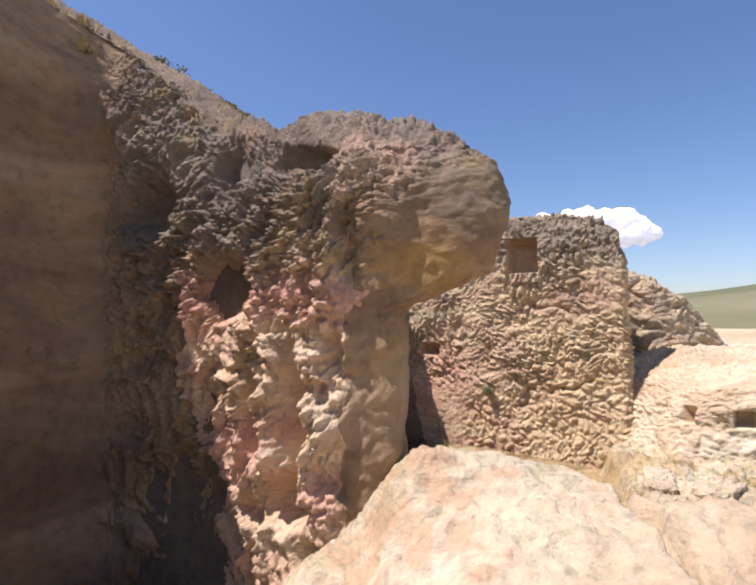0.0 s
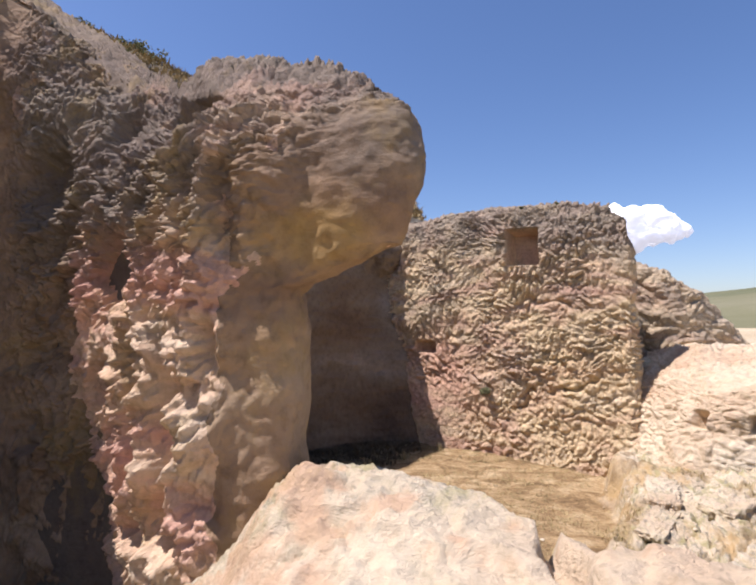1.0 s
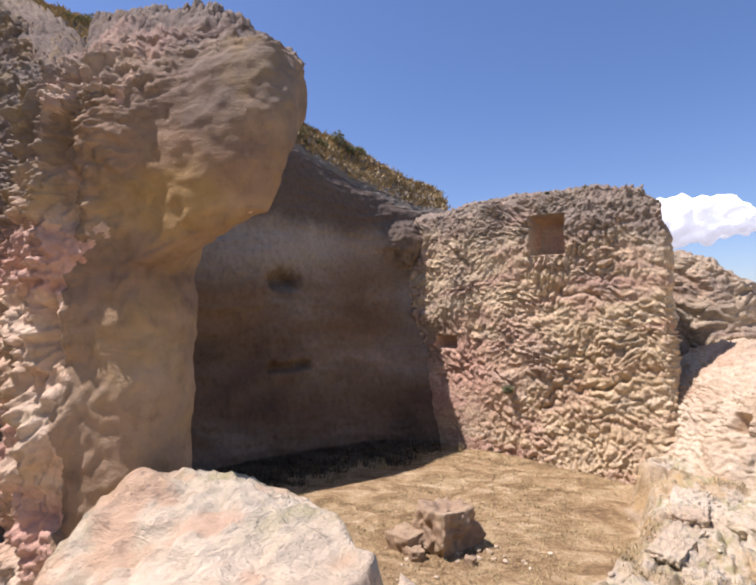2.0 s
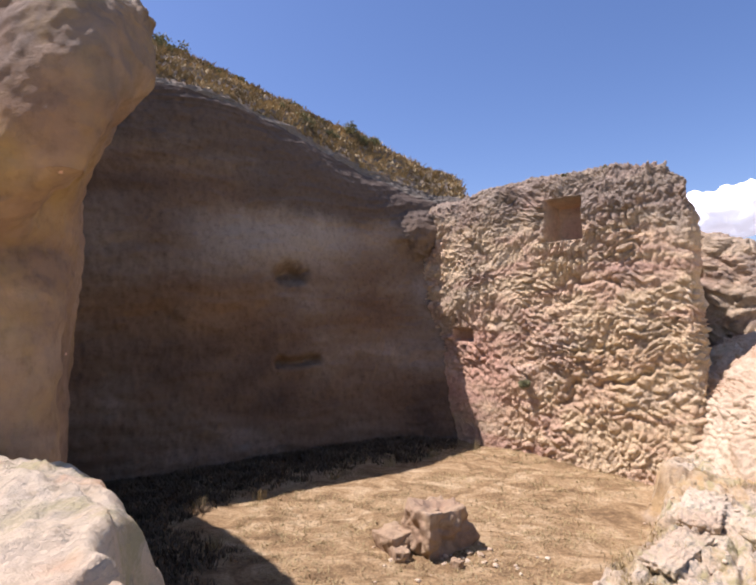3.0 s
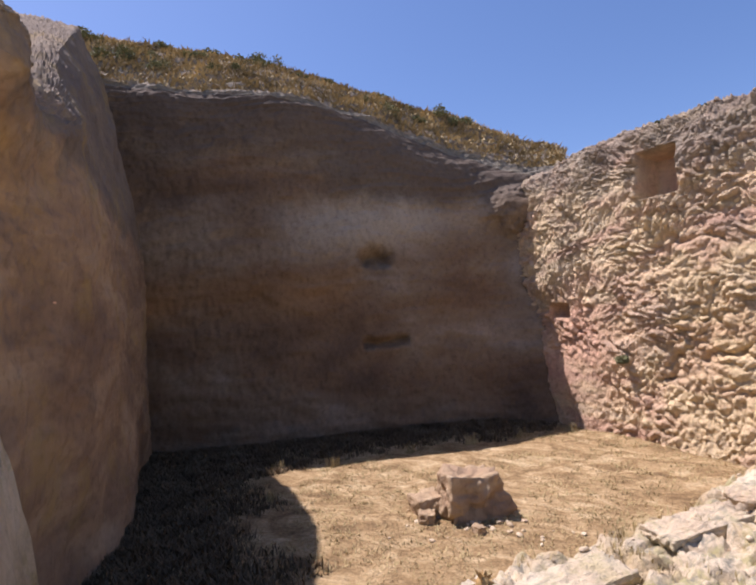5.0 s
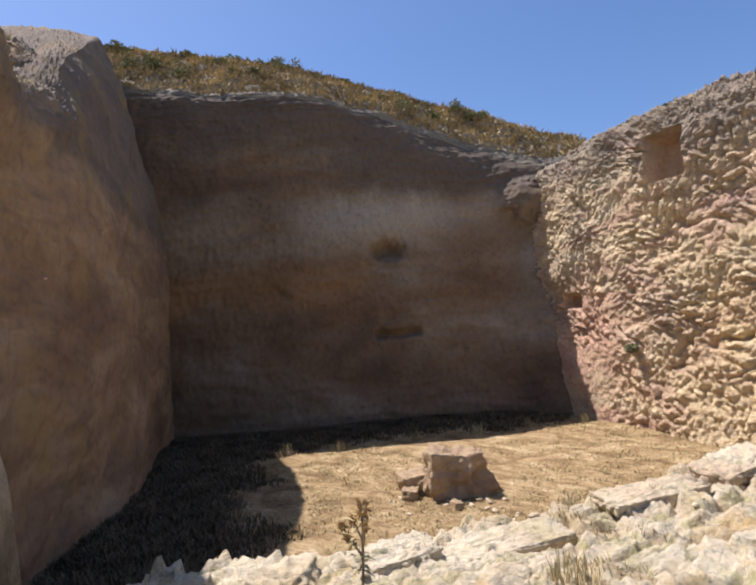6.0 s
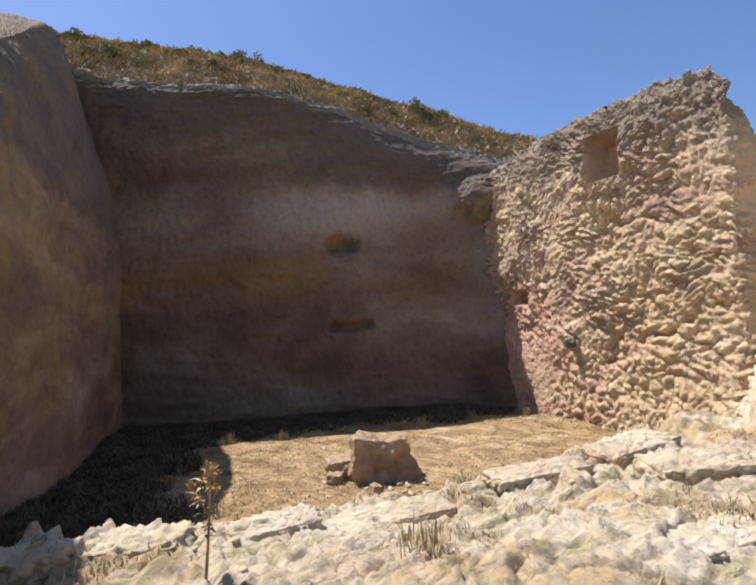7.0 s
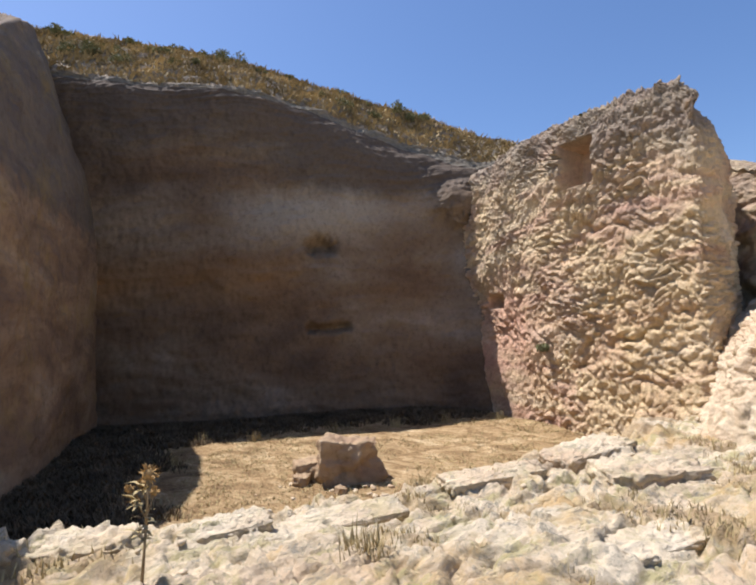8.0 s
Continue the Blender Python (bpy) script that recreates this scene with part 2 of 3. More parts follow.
RIM = [(-9.0, 4.0), (-1.0, 3.5), (0.9, 3.0), (1.4, 2.8), (1.9, 2.58), (2.15, 2.2), (2.35, 1.9), (2.6, 1.74), (3.1, 1.65), (3.4, 2.0), (3.2, 2.6), (2.85, 3.3), (2.65, 4.4), (3.25, 5.4), (3.7, 6.4), (4.2, 7.2), (4.85, 8.3), (5.15, 9.3), (5.4, 10.6), (5.9, 11.7), (6.6, 13.0)]


def outer_height(x, y):
    num, den = 0, 0
    for a, b, c in CONTROL + AROUND:
        w = 1 / (((x - a) ** 2 + (y - b) ** 2) + 0.08) ** 1.8
        num, den = num + w * c, den + w
    return num / den


def rim_distance(x, y):
    """Metres inside the court from its open edge (negative outside)."""
    best = np.full(x.shape, 1e9)
    side = np.zeros(x.shape)
    for (ax, ay), (bx, by) in zip(RIM[:-1], RIM[1:]):
        dx, dy = bx - ax, by - ay
        t = np.clip(((x - ax) * dx + (y - ay) * dy) / (dx * dx + dy * dy), 0, 1)
        best = np.minimum(best, np.hypot(x - ax - t * dx, y - ay - t * dy))
    loop = RIM + [(6.6, 40.0), (-30.0, 40.0), (-30.0, 4.0)]
    for (ax, ay), (bx, by) in zip(loop, loop[1:] + loop[:1]):
        if ay != by:
            side = side + ((ay > y) != (by > y)) * (x < (bx - ax) * (y - ay) / (by - ay) + ax)
    return np.where(side % 2 == 1, best, -best)


def ground_height(x, y):
    """Heights, and how far each place is grassy soil."""
    d = rim_distance(x, y)
    outer = outer_height(x, y)
    far = smooth(16, 60, np.hypot(x - 3, y - 6))
    outer = outer * (1 - far) + far * 1.0
    p = np.stack([x, y, 0 * x], -1)
    near = 1 - smooth(14, 30, np.hypot(x - 3, y - 5))
    lumps = 0.14 * fbm(p * 0.9, 3)
    warp = p + 0.5 * np.stack([fbm(p * 0.8, 2), fbm(p * 0.8 + 7, 2), 0 * x], -1)
    flags = 0.11 * (billow(warp * np.array((1.1, 1.9, 1)), 4, 0.55) - 0.35)
    lower = smooth(1.9, 1.2, outer)
    h = outer + lumps + flags * (0.8 - 0.4 * lower)
    along, across = 0.48 * warp[:, 0] + 0.88 * warp[:, 1], 0.88 * warp[:, 0] - 0.48 * warp[:, 1]
    k = 5.0 * fbm(np.stack([along * 0.55, across * 1.5, 0 * x], -1), 4, 0.55)
    plates = 0.5 * (np.floor(k) + smooth(0.86, 1.0, k - np.floor(k)) - k) + 0.25 * billow(np.stack([along * 6, across * 13, 0 * x], -1), 4, 0.65) - 0.05
    nubs = billow(warp * 4.6, 5, 0.6) - 0.35
    grit = 0.09 * plates * lower + (0.045 + 0.09 * bump_at(x, 0.7, 0.75) * bump_at(y, 2.0, 0.8)) * nubs * (1 - lower)
    joint = np.abs(perlin(np.stack([along * 0.9 + 3, across * 3.1, 0 * x + 0.4], -1)))
    joint2 = np.abs(perlin(np.stack([along * 2.2, across * 1.2 + 8, 0 * x + 0.7], -1)))
    grit = grit - 0.07 * (smooth(0.07, 0.0, joint) + 0.6 * smooth(0.05, 0.0, joint2)) * lower
    step = 0.075                                      # thin beds of rock that break off in low steps
    q = (h + 0.25 * (x * 0.5 - y * 0.3) + 0.1 * fbm(p * 1.7, 2)) / step
    bed = (np.floor(q) + smooth(0.74, 1.0, q - np.floor(q)) - q) * step
    h = h + bed * (0.5 + 0.9 * lower) + grit + 0.02 * fbm(p * 14, 4, 0.6)
    fissure = np.abs(x - 2.2 - 0.05 * fbm(p * 2.5, 3))     # open joint across the rim slab
    h = h - 0.16 * smooth(0.06, 0.02, fissure - 0.05 * bump_at(y, 1.85, 0.12)) * smooth(0.5, 0.8, y) * smooth(2.4, 2.2, y)
    floor = -0.03 + 0.15 * smooth(9, 14, y) + 0.05 * fbm(p * 0.7, 3) + 0.025 * fbm(p * 4, 3)
    wob = d + 0.28 * fbm(p * 1.4, 3) + 0.06 * fbm(p * 6, 2)
    w = smooth(-0.03, 0.22 + 0.16 * np.clip(outer, 0, 3), wob)
    soil = np.maximum(smooth(0.12, 0.45, wob), 0.6 * smooth(0.08, 0.3, fbm(p * np.array((0.8, 1.5, 1)) + 40, 4)) * lower)
    return (h * (1 - w) + floor * w) * near + (outer * (1 - w) + floor * w) * (1 - near), soil


xs = np.concatenate([np.linspace(-900, -14, 24)[:-1], np.linspace(-14, -1, 110)[:-1], np.linspace(-1, 9, 460)[:-1], np.linspace(9, 24, 150)[:-1], np.linspace(24, 900, 30)])
ys = np.concatenate([np.linspace(-900, -9, 24)[:-1], np.linspace(-9, -1, 60)[:-1], np.linspace(-1, 9, 460)[:-1], np.linspace(9, 18, 160)[:-1], np.linspace(18, 900, 40)])
X, Y = np.meshgrid(xs, ys)
z, soil = ground_height(X.ravel(), Y.ravel())
P = np.stack([X, Y, z.reshape(X.shape)], -1)
rust = np.clip(1.1 * bump_at(X, 0.75, 0.7) * bump_at(Y, 2.0, 0.8) + 1.5 * fbm(flat(P) * 3.5, 5, 0.65).reshape(X.shape) - 0.5, 0, 0.6) * smooth(1.3, 1.9, P[:, :, 2])
# Second crust term greys the slab's inner edge: lichen, plus its dim light.
ground = tagged(new("ground", grid_mesh("ground", P, M_GROUND, [("soil", soil), ("rust", rust), ("crust", 1.1 * smooth(1.6, 0.9, z) + 0.9 * (smooth(1.9, 2.4, Y) * smooth(1.5, 1.9, P[:, :, 2])).ravel())])), "pale weathered limestone ground around a dry-grass court floor", "ground", kind="structure")


# ---- rock faces ----
def sheet(stations, profiles, spines, nu, nv, cap=0.3, back=6.0, dense=None):
    """A rock mass: plan stations, at each (offset, height) pairs up the face, then over the top to a spine and down behind it."""
    stations = np.asarray(stations, float)
    s = np.concatenate([[0], np.cumsum(np.hypot(*np.diff(stations, axis=0).T))])
    u = np.linspace(0, s[-1], nu)
    if dense:                                         # more columns between two stations
        i, j, share = dense
        k = int(nu * share)
        left = int((nu - k) * s[i] / (s[-1] - s[j] + s[i]))
        u = np.concatenate([np.linspace(0, s[i], left, endpoint=False), np.linspace(s[i], s[j], k, endpoint=False), np.linspace(s[j], s[-1], nu - k - left)])
    base = spline(s, stations, u)
    prof = spline(s, np.asarray(profiles, float), u)
    spin = spline(s, np.asarray(spines, float), u)
    tang = np.gradient(base, u, axis=0)
    tang /= np.linalg.norm(tang, axis=1, keepdims=True)
    out = np.stack([tang[:, 1], -tang[:, 0]], -1)
    k = prof.shape[1]
    nface = int(nv * (1 - cap))
    rows = spline(np.arange(k), prof.transpose(1, 0, 2), np.linspace(0, k - 1, nface))
    P = np.empty((nv, nu, 3))
    P[:nface, :, :2] = base[None] + out[None] * rows[:, :, :1]
    P[:nface, :, 2] = rows[:, :, 1]
    top = P[nface - 1].copy()
    ntop = nv - nface - 6
    for i in range(ntop):
        t = (i + 1) / ntop
        P[nface + i] = top * (1 - t) + spin * t
        P[nface + i, :, 2] += 0.12 * np.sin(math.pi * t)
    away = spin[:, :2] - top[:, :2]
    away /= np.linalg.norm(away, axis=1, keepdims=True) + 1e-9
    for i in range(6):
        t = (i + 1) / 6
        P[nface + ntop + i, :, :2] = spin[:, :2] + away * back * t
        P[nface + ntop + i, :, 2] = spin[:, 2] * (1 - t) - 0.5 * t
    return P, u, s, nface


def warped(q, scale, amount):
    return q + amount * np.stack([fbm(q * scale, 2), fbm(q * scale + 9.1, 2), fbm(q * scale + 5.3, 2)], -1)


def pit(a, b, ca, cb, wa, wb, edge=0.05):
    """1 inside a box of half sizes wa, wb in two coordinates, 0 outside."""
    return smooth(wa + edge, wa - edge, np.abs(a - ca)) * smooth(wb + edge, wb - edge, np.abs(b - cb))


# the wall in shade and the hill above it
W_ST = [(-11.5, 3.3), (-7.6, 6.99), (-5.42, 9.06), (-2.88, 11.46), (-1.9, 12.48), (-0.95, 13.65), (-0.2, 14.6), (0.6, 15.1), (1.6, 15.4)]
# Right-end foot flares so dark stone covers the north wall's shaded strip.
W_PR = [[(0, -0.5), (0, 3), (0, 6.5), (0.1, 8.3), (-0.1, 8.9)],
        [(0, -0.5), (0, 3), (0, 6.5), (0.1, 8.2), (-0.1, 8.75)],
        [(0, -0.5), (0, 3), (0.05, 6.2), (0.2, 7.9), (0.05, 8.45)],
        [(0, -0.5), (0, 3), (0.05, 5.8), (0.2, 7.5), (0.0, 8.05)],
        [(0, -0.5), (0, 2.9), (0.05, 5.5), (0.1, 7.1), (-0.25, 7.75)],
        [(0.25, -0.5), (0.15, 2.7), (0.0, 5.0), (0.0, 6.5), (-0.45, 7.35)],
        [(0.6, -0.5), (0.4, 2.5), (0.05, 4.6), (0.1, 6.0), (-0.45, 7.0)],
        [(1.0, -0.5), (0.65, 2.3), (0.2, 4.3), (0.25, 5.6), (-0.3, 6.6)],
        [(1.0, -0.5), (0.65, 2.3), (0.2, 4.3), (0.25, 5.4), (-0.2, 6.4)]]
W_SP = [(-14.5, 4.0, 11.6), (-9.5, 7.9, 10.9), (-7.4, 9.9, 10.5), (-5.2, 12.0, 9.95), (-4.0, 13.15, 9.5), (-2.6, 14.5, 8.95), (-1.2, 15.8, 8.45), (-0.1, 16.8, 7.95), (1.1, 17.6, 7.4)]
P, u, s, nface = sheet(W_ST, W_PR, W_SP, 560, 400, 0.38)
N = normals_of(P)
q = flat(P)
shape = P.shape[:2]
face = np.repeat((np.arange(shape[0]) < nface)[:, None], shape[1], 1)
high = smooth(0.72 * nface, 0.86 * nface, np.arange(shape[0]).astype(float))[:, None]
beds = (ridged(warped(q, 0.5, 0.3) * np.array((0.22, 0.22, 2.6)), 3) - 0.62).reshape(shape)
disp = (0.12 * fbm(q * 0.5, 3) + 0.05 * fbm(q * 2.2, 4) + 0.03 * fbm(q * 7, 2)).reshape(shape) + beds * (0.08 + 0.06 * high)
x, z = P[:, :, 0], P[:, :, 2]
wobble = 0.25 * fbm(q * 2.0, 4, 0.6).reshape(shape)
knob = np.exp(-(((x - 0.4) / 0.6) ** 2 + ((z - 5.35 + wobble) / 0.5) ** 2) ** 1.5) * face
disp = disp + (0.34 + 0.3 * wobble) * knob
xw, zw = x + 0.9 * wobble, z + 0.6 * wobble
disp = disp - 0.45 * pit(xw, zw, -2.15, 4.25, 0.18, 0.18, 0.16) * face - 0.35 * pit(xw, zw, -2.05, 2.2, 0.36, 0.08, 0.11) * face - 0.12 * pit(xw, zw, -4.3, 3.3, 0.3, 0.12, 0.15) * face
P = P + N * disp[:, :, None]
patch = (fbm(np.stack([x.ravel() * 0.35, z.ravel() * 0.35, 0 * x.ravel()], -1) + 3.0, 2)).reshape(shape)
crust = np.where(face, 0.9 * smooth(4.9, 6.4, z + 0.22 * x + 2.0 * patch) + 0.5 * patch - 0.5 * np.exp(-((x + 3.6) / 2.2) ** 2 - ((z - 4.7) / 0.8) ** 2), 0.5)
ochre = np.exp(-((z - 3.75 - 0.07 * x + 0.9 * patch) / 0.55) ** 2) * np.clip(0.65 + 1.6 * patch, 0, 1) * face
pale = np.clip(np.exp(-(((x + 3.2 + wobble) / 2.9) ** 2 + ((z - 4.95 + wobble) / 0.75) ** 2) ** 2) * (0.8 + 1.5 * patch), 0, 1) * face
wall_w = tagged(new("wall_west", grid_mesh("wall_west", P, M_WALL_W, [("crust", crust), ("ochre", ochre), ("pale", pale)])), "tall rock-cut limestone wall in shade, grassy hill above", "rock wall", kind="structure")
wall_w.data.materials.append(M_CREST)
rows = np.repeat((np.arange(shape[0] - 1) > nface * 0.93)[:, None], shape[1] - 1, 1)
wall_w.data.polygons.foreach_set("material_index", rows.ravel().astype(np.int32))
W_TOP = P[nface - 4:-6].copy()

# the sunlit wall
R_ST = [(-0.3, 15.25), (1.2, 14.45), (2.3, 13.85), (4.4, 12.75), (5.8, 12.0), (6.16, 11.82), (6.36, 12.02), (6.42, 12.7), (6.2, 15.0)]
R_PR = [[(0, -0.3), (0, 3), (0, 5), (-0.1, 5.7), (-0.3, 6.1)],
        [(0, -0.3), (0, 3), (0, 5), (-0.1, 5.7), (-0.3, 6.1)],
        [(0.1, -0.3), (0, 3), (0, 5), (-0.1, 5.9), (-0.3, 6.32)],
        [(0.3, -0.3), (0.03, 2.6), (0, 5), (-0.1, 5.9), (-0.35, 6.27)],
        [(0.45, -0.3), (0.05, 2.4), (0, 4.6), (-0.1, 5.5), (-0.4, 5.95)],
        [(0.4, -0.3), (0.05, 2.4), (0, 4.2), (-0.05, 5.1), (-0.3, 5.6)],
        [(0.2, -0.3), (0, 2.6), (0, 4.2), (-0.05, 5.1), (-0.3, 5.6)],
        [(0, -0.3), (0, 2.6), (0, 4.2), (-0.05, 5.0), (-0.3, 5.5)],
        [(0, -0.3), (0, 2.6), (0, 4.0), (-0.1, 4.8), (-0.4, 5.3)]]
R_SP = [(0.9, 16, 6.3), (1.6, 16, 6.3), (3, 15.5, 6.3), (4.8, 14.4, 6.35), (5.6, 13.8, 5.9), (5.6, 13.6, 5.8), (5.4, 13.7, 5.8), (5.2, 14.2, 5.8), (5.0, 15.5, 5.8)]
P, u, s, nface = sheet(R_ST, R_PR, R_SP, 620, 520, 0.2, 3.0)
N = normals_of(P)
q = flat(P)
shape = P.shape[:2]
x, z = P[:, :, 0], P[:, :, 2]
onface = (u < s[5])[None, :] * np.ones(shape)

wq = warped(warped(q, 0.7, 0.55), 2.0, 0.12)
wavy = (billow(wq * np.array((4.0, 4.0, 7.4)), 4, 0.6) - 0.4).reshape(shape)
flutes = (billow(warped(q, 1.1, 0.35) * np.array((6.5, 6.5, 2.6)), 4, 0.6) - 0.4).reshape(shape)
turn = np.clip(smooth(-0.12, 0.25, fbm(q * 0.55 + 11.0, 2).reshape(shape) + 0.16 * (z - 4.3)), 0, 1)
wavy = wavy * (1 - turn) + flutes * turn
vigour = 0.45 + 1.3 * smooth(-0.35, 0.4, fbm(q * 0.9 + 21.0, 3).reshape(shape))
wavy = wavy * vigour + 0.5 * (billow(warped(q, 0.8, 0.4) * np.array((1.3, 1.3, 2.2)), 3, 0.5) - 0.4).reshape(shape)
lumps = (billow(warped(q, 1.5, 0.3) * np.array((4.4, 4.4, 5.4)), 4, 0.6) - 0.4).reshape(shape)
low = smooth(2.3, 1.2, z + 0.25 * fbm(q * 0.8, 2).reshape(shape) - 0.18 * (x - 3.6))
calm = smooth(2.9, 2.2, x) * smooth(1.9, 1.6, z)
disp = 0.16 * fbm(q * 0.55, 3).reshape(shape) + (0.17 * wavy * (1 - low) + 0.20 * lumps * low) * (1 - 0.75 * calm) + 0.03 * fbm(q * 9, 2).reshape(shape)
line = fbm(q * 1.6, 4).reshape(shape)
breaks = smooth(-0.25, 0.15, fbm(q * 2.4 + 3.0, 2).reshape(shape))
crack = np.exp(-((z - (2.62 - 0.5 * (x - 1.4) + 0.4 * line)) / 0.05) ** 2) * smooth(1.2, 1.5, x) * smooth(3.4, 3.0, x)
ledge = np.exp(-((z - (1.15 + 0.55 * (x - 3.3) - 0.06 * (x - 3.3) ** 2 + 0.6 * line)) / 0.08) ** 2) * smooth(3.0, 3.4, x) * smooth(6.2, 5.6, x)
shelf = np.exp(-((z - (3.55 + 0.35 * np.cos((x - 4.4) * 1.5) + 0.5 * line)) / 0.07) ** 2) * smooth(3.6, 4.0, x) * smooth(5.6, 5.0, x)
disp = disp - (0.12 * crack + 0.13 * ledge + 0.09 * shelf) * onface * breaks
niche = pit(x, z, 3.95, 5.28, 0.34, 0.46, 0.03) * onface
disp = disp * (1 - niche) - 0.65 * niche
hole = pit(x, z, 1.52, 2.72, 0.26, 0.15, 0.03) * onface
disp = disp * (1 - hole) - 0.35 * hole
P = P + N * disp[:, :, None]
crust = np.maximum(0.9 * smooth(4.3, 5.9, z + 0.14 * (x - 4)), 0.35 * smooth(-0.05, 0.3, fbm(q * 0.6 + 31.0, 3).reshape(shape))) * (1 - niche)
mottle = 0.7 * fbm(q * 0.8 + 51.0, 4, 0.6).reshape(shape)
rose = np.clip(1.1 * np.exp(-((x - 1.9) / 1.5) ** 2 - ((z - 2.1) / 1.5) ** 2) + mottle - 0.2, 0, 1)
honey = np.clip(1.0 * np.exp(-((x - 5.0) / 1.3) ** 2 - ((z - 2.2) / 1.4) ** 2) - mottle - 0.1, 0, 1)
wall_r = tagged(new("wall_north", grid_mesh("wall_north", P, M_WALL_R, [("crust", crust), ("rose", rose), ("honey", honey)])), "sunlit pitted limestone wall with a cut niche", "rock wall", kind="structure")
R_TOP = P[nface - 30:-6].copy()

# the ridge: cliff, pillar and inner face
A_ST = [(-3.3, -9.0), (-3.1, -3.0), (-3.05, 1.8), (-2.3, 4.1), (-1.3, 3.85), (-0.4, 3.18), (0.45, 2.6), (0.82, 2.66), (0.86, 3.0), (0.42, 3.72), (-1.36, 5.18), (-4.36, 7.36), (-8.06, 9.96)]
A_PR = [[(0, 1.0), (0, 3), (0, 3.6), (0, 4.6), (0, 6.2), (-0.2, 7.1)],
        [(0, 1.0), (0, 3), (0, 3.6), (0, 4.6), (0, 6.2), (-0.2, 7.1)],
        [(0, 0.6), (0, 3), (0, 3.8), (0, 4.8), (0.05, 5.95), (-0.15, 6.72)],
        [(0, 0.6), (0, 3), (0, 3.9), (0, 4.9), (0.05, 5.95), (-0.2, 6.68)],
        [(-0.15, 0.5), (-0.12, 2.0), (-0.05, 3.0), (0.05, 3.8), (0, 5.0), (-0.3, 5.7)],
        [(-0.1, 0.3), (0, 2.0), (0, 3.1), (0.05, 4.0), (-0.05, 4.7), (-0.35, 5.15)],
        [(0.1, 0), (0, 2.0), (0.0, 3.2), (0.05, 3.9), (0.08, 4.5), (-0.15, 4.9)],
        [(0.1, 0), (0, 2.7), (0.03, 3.55), (0.06, 3.9), (0.10, 4.5), (-0.12, 4.9)],
        [(0, -0.3), (0, 2.7), (0.0, 3.6), (0.0, 4.0), (0.04, 4.5), (-0.05, 4.9)],
        [(-0.25, -0.3), (-0.12, 2.7), (0.0, 3.6), (0.02, 4.1), (0.08, 4.5), (-0.1, 4.85)],
        [(0, -0.3), (0, 2.7), (-0.03, 3.9), (-0.12, 5.0), (-0.22, 5.85), (-0.45, 6.4)],
        [(0, -0.3), (0, 2.7), (-0.05, 4.4), (-0.25, 6), (-0.60, 7.65), (-0.95, 8.6)],
        [(0, -0.3), (0, 2.7), (-0.1, 5), (-0.8, 7), (-1.75, 8.8), (-2.4, 9.8)]]
A_SP = [(-9, -8, 9.0), (-8.5, -3, 9.0), (-7.5, 1, 8.7), (-3.6, 4.75, 7.2), (-1.5, 4.45, 6.05), (-0.4, 3.65, 5.36), (0.12, 3.36, 5.36), (0.55, 3.2, 5.22), (0.6, 3.25, 5.15), (0, 3.45, 5.1), (-2.2, 4.5, 6.4), (-6.4, 5, 8.9), (-11, 6.3, 10.4)]
P, u, s, nface = sheet(A_ST, A_PR, A_SP, 1300, 500, 0.2, 0.4, (3, 9, 0.6))
# the head juts sideways over the opening, flush with the front
z = P[:, :, 2]
fore = np.interp(z, [3.62, 3.76, 3.90, 4.4, 4.75, 4.95, 5.2], [0, 0.36, 0.62, 0.72, 0.71, 0.56, 0.30])
rear = np.interp(z, [3.65, 3.85, 4.05, 4.5, 4.8, 4.95, 5.2], [0, 0.10, 0.30, 0.70, 0.75, 0.57, 0.25])
turned = smooth(s[7] + 0.04, s[8] + 0.05, u)[None, :]
reach = (smooth(s[6] - 0.25, s[7] - 0.03, u) * (1 - smooth(s[8], s[9] + 0.1, u)))[None, :]
P[:-6, :, 0] += ((fore * (1 - turned) + rear * turned) * reach)[:-6]
N = normals_of(P)
q = flat(P)
shape = P.shape[:2]
x, z = P[:, :, 0], P[:, :, 2]
front = (smooth(s[3] - 0.1, s[3] + 0.45, u) * (1 - smooth(s[6] - 0.3, s[6] + 0.12, u)))[None, :] * np.ones(shape)
beam = smooth(s[6] - 0.1, s[6] + 0.2, u)[None, :]
upper = (smooth(4.2, 4.7, z) * (1 - beam) + smooth(4.62, 4.92, z) * beam) * (smooth(s[3], s[4], u) * (1 - smooth(s[9], s[10], u)))[None, :]
karst = np.maximum(front, 0.8 * upper)
wq = warped(warped(q, 1.2, 0.3), 3.5, 0.08)
lacy = (ridged(wq * np.array((2.6, 2.6, 1.8)), 5, 0.6) - 0.60).reshape(shape)
knobs = (billow(wq * 10.5, 4, 0.62) - 0.4).reshape(shape)
calm = (0.15 * fbm(q * 0.6, 3) + 0.04 * fbm(q * 2.6, 3) + 0.02 * fbm(q * 9, 2)).reshape(shape)
crown_z = smooth(3.3, 4.1, z)
karst_cap = 1 - 0.5 * smooth(4.5, 4.9, z)
disp = calm + karst * karst_cap * ((0.36 - 0.04 * crown_z) * lacy + (0.075 + 0.115 * crown_z) * knobs)
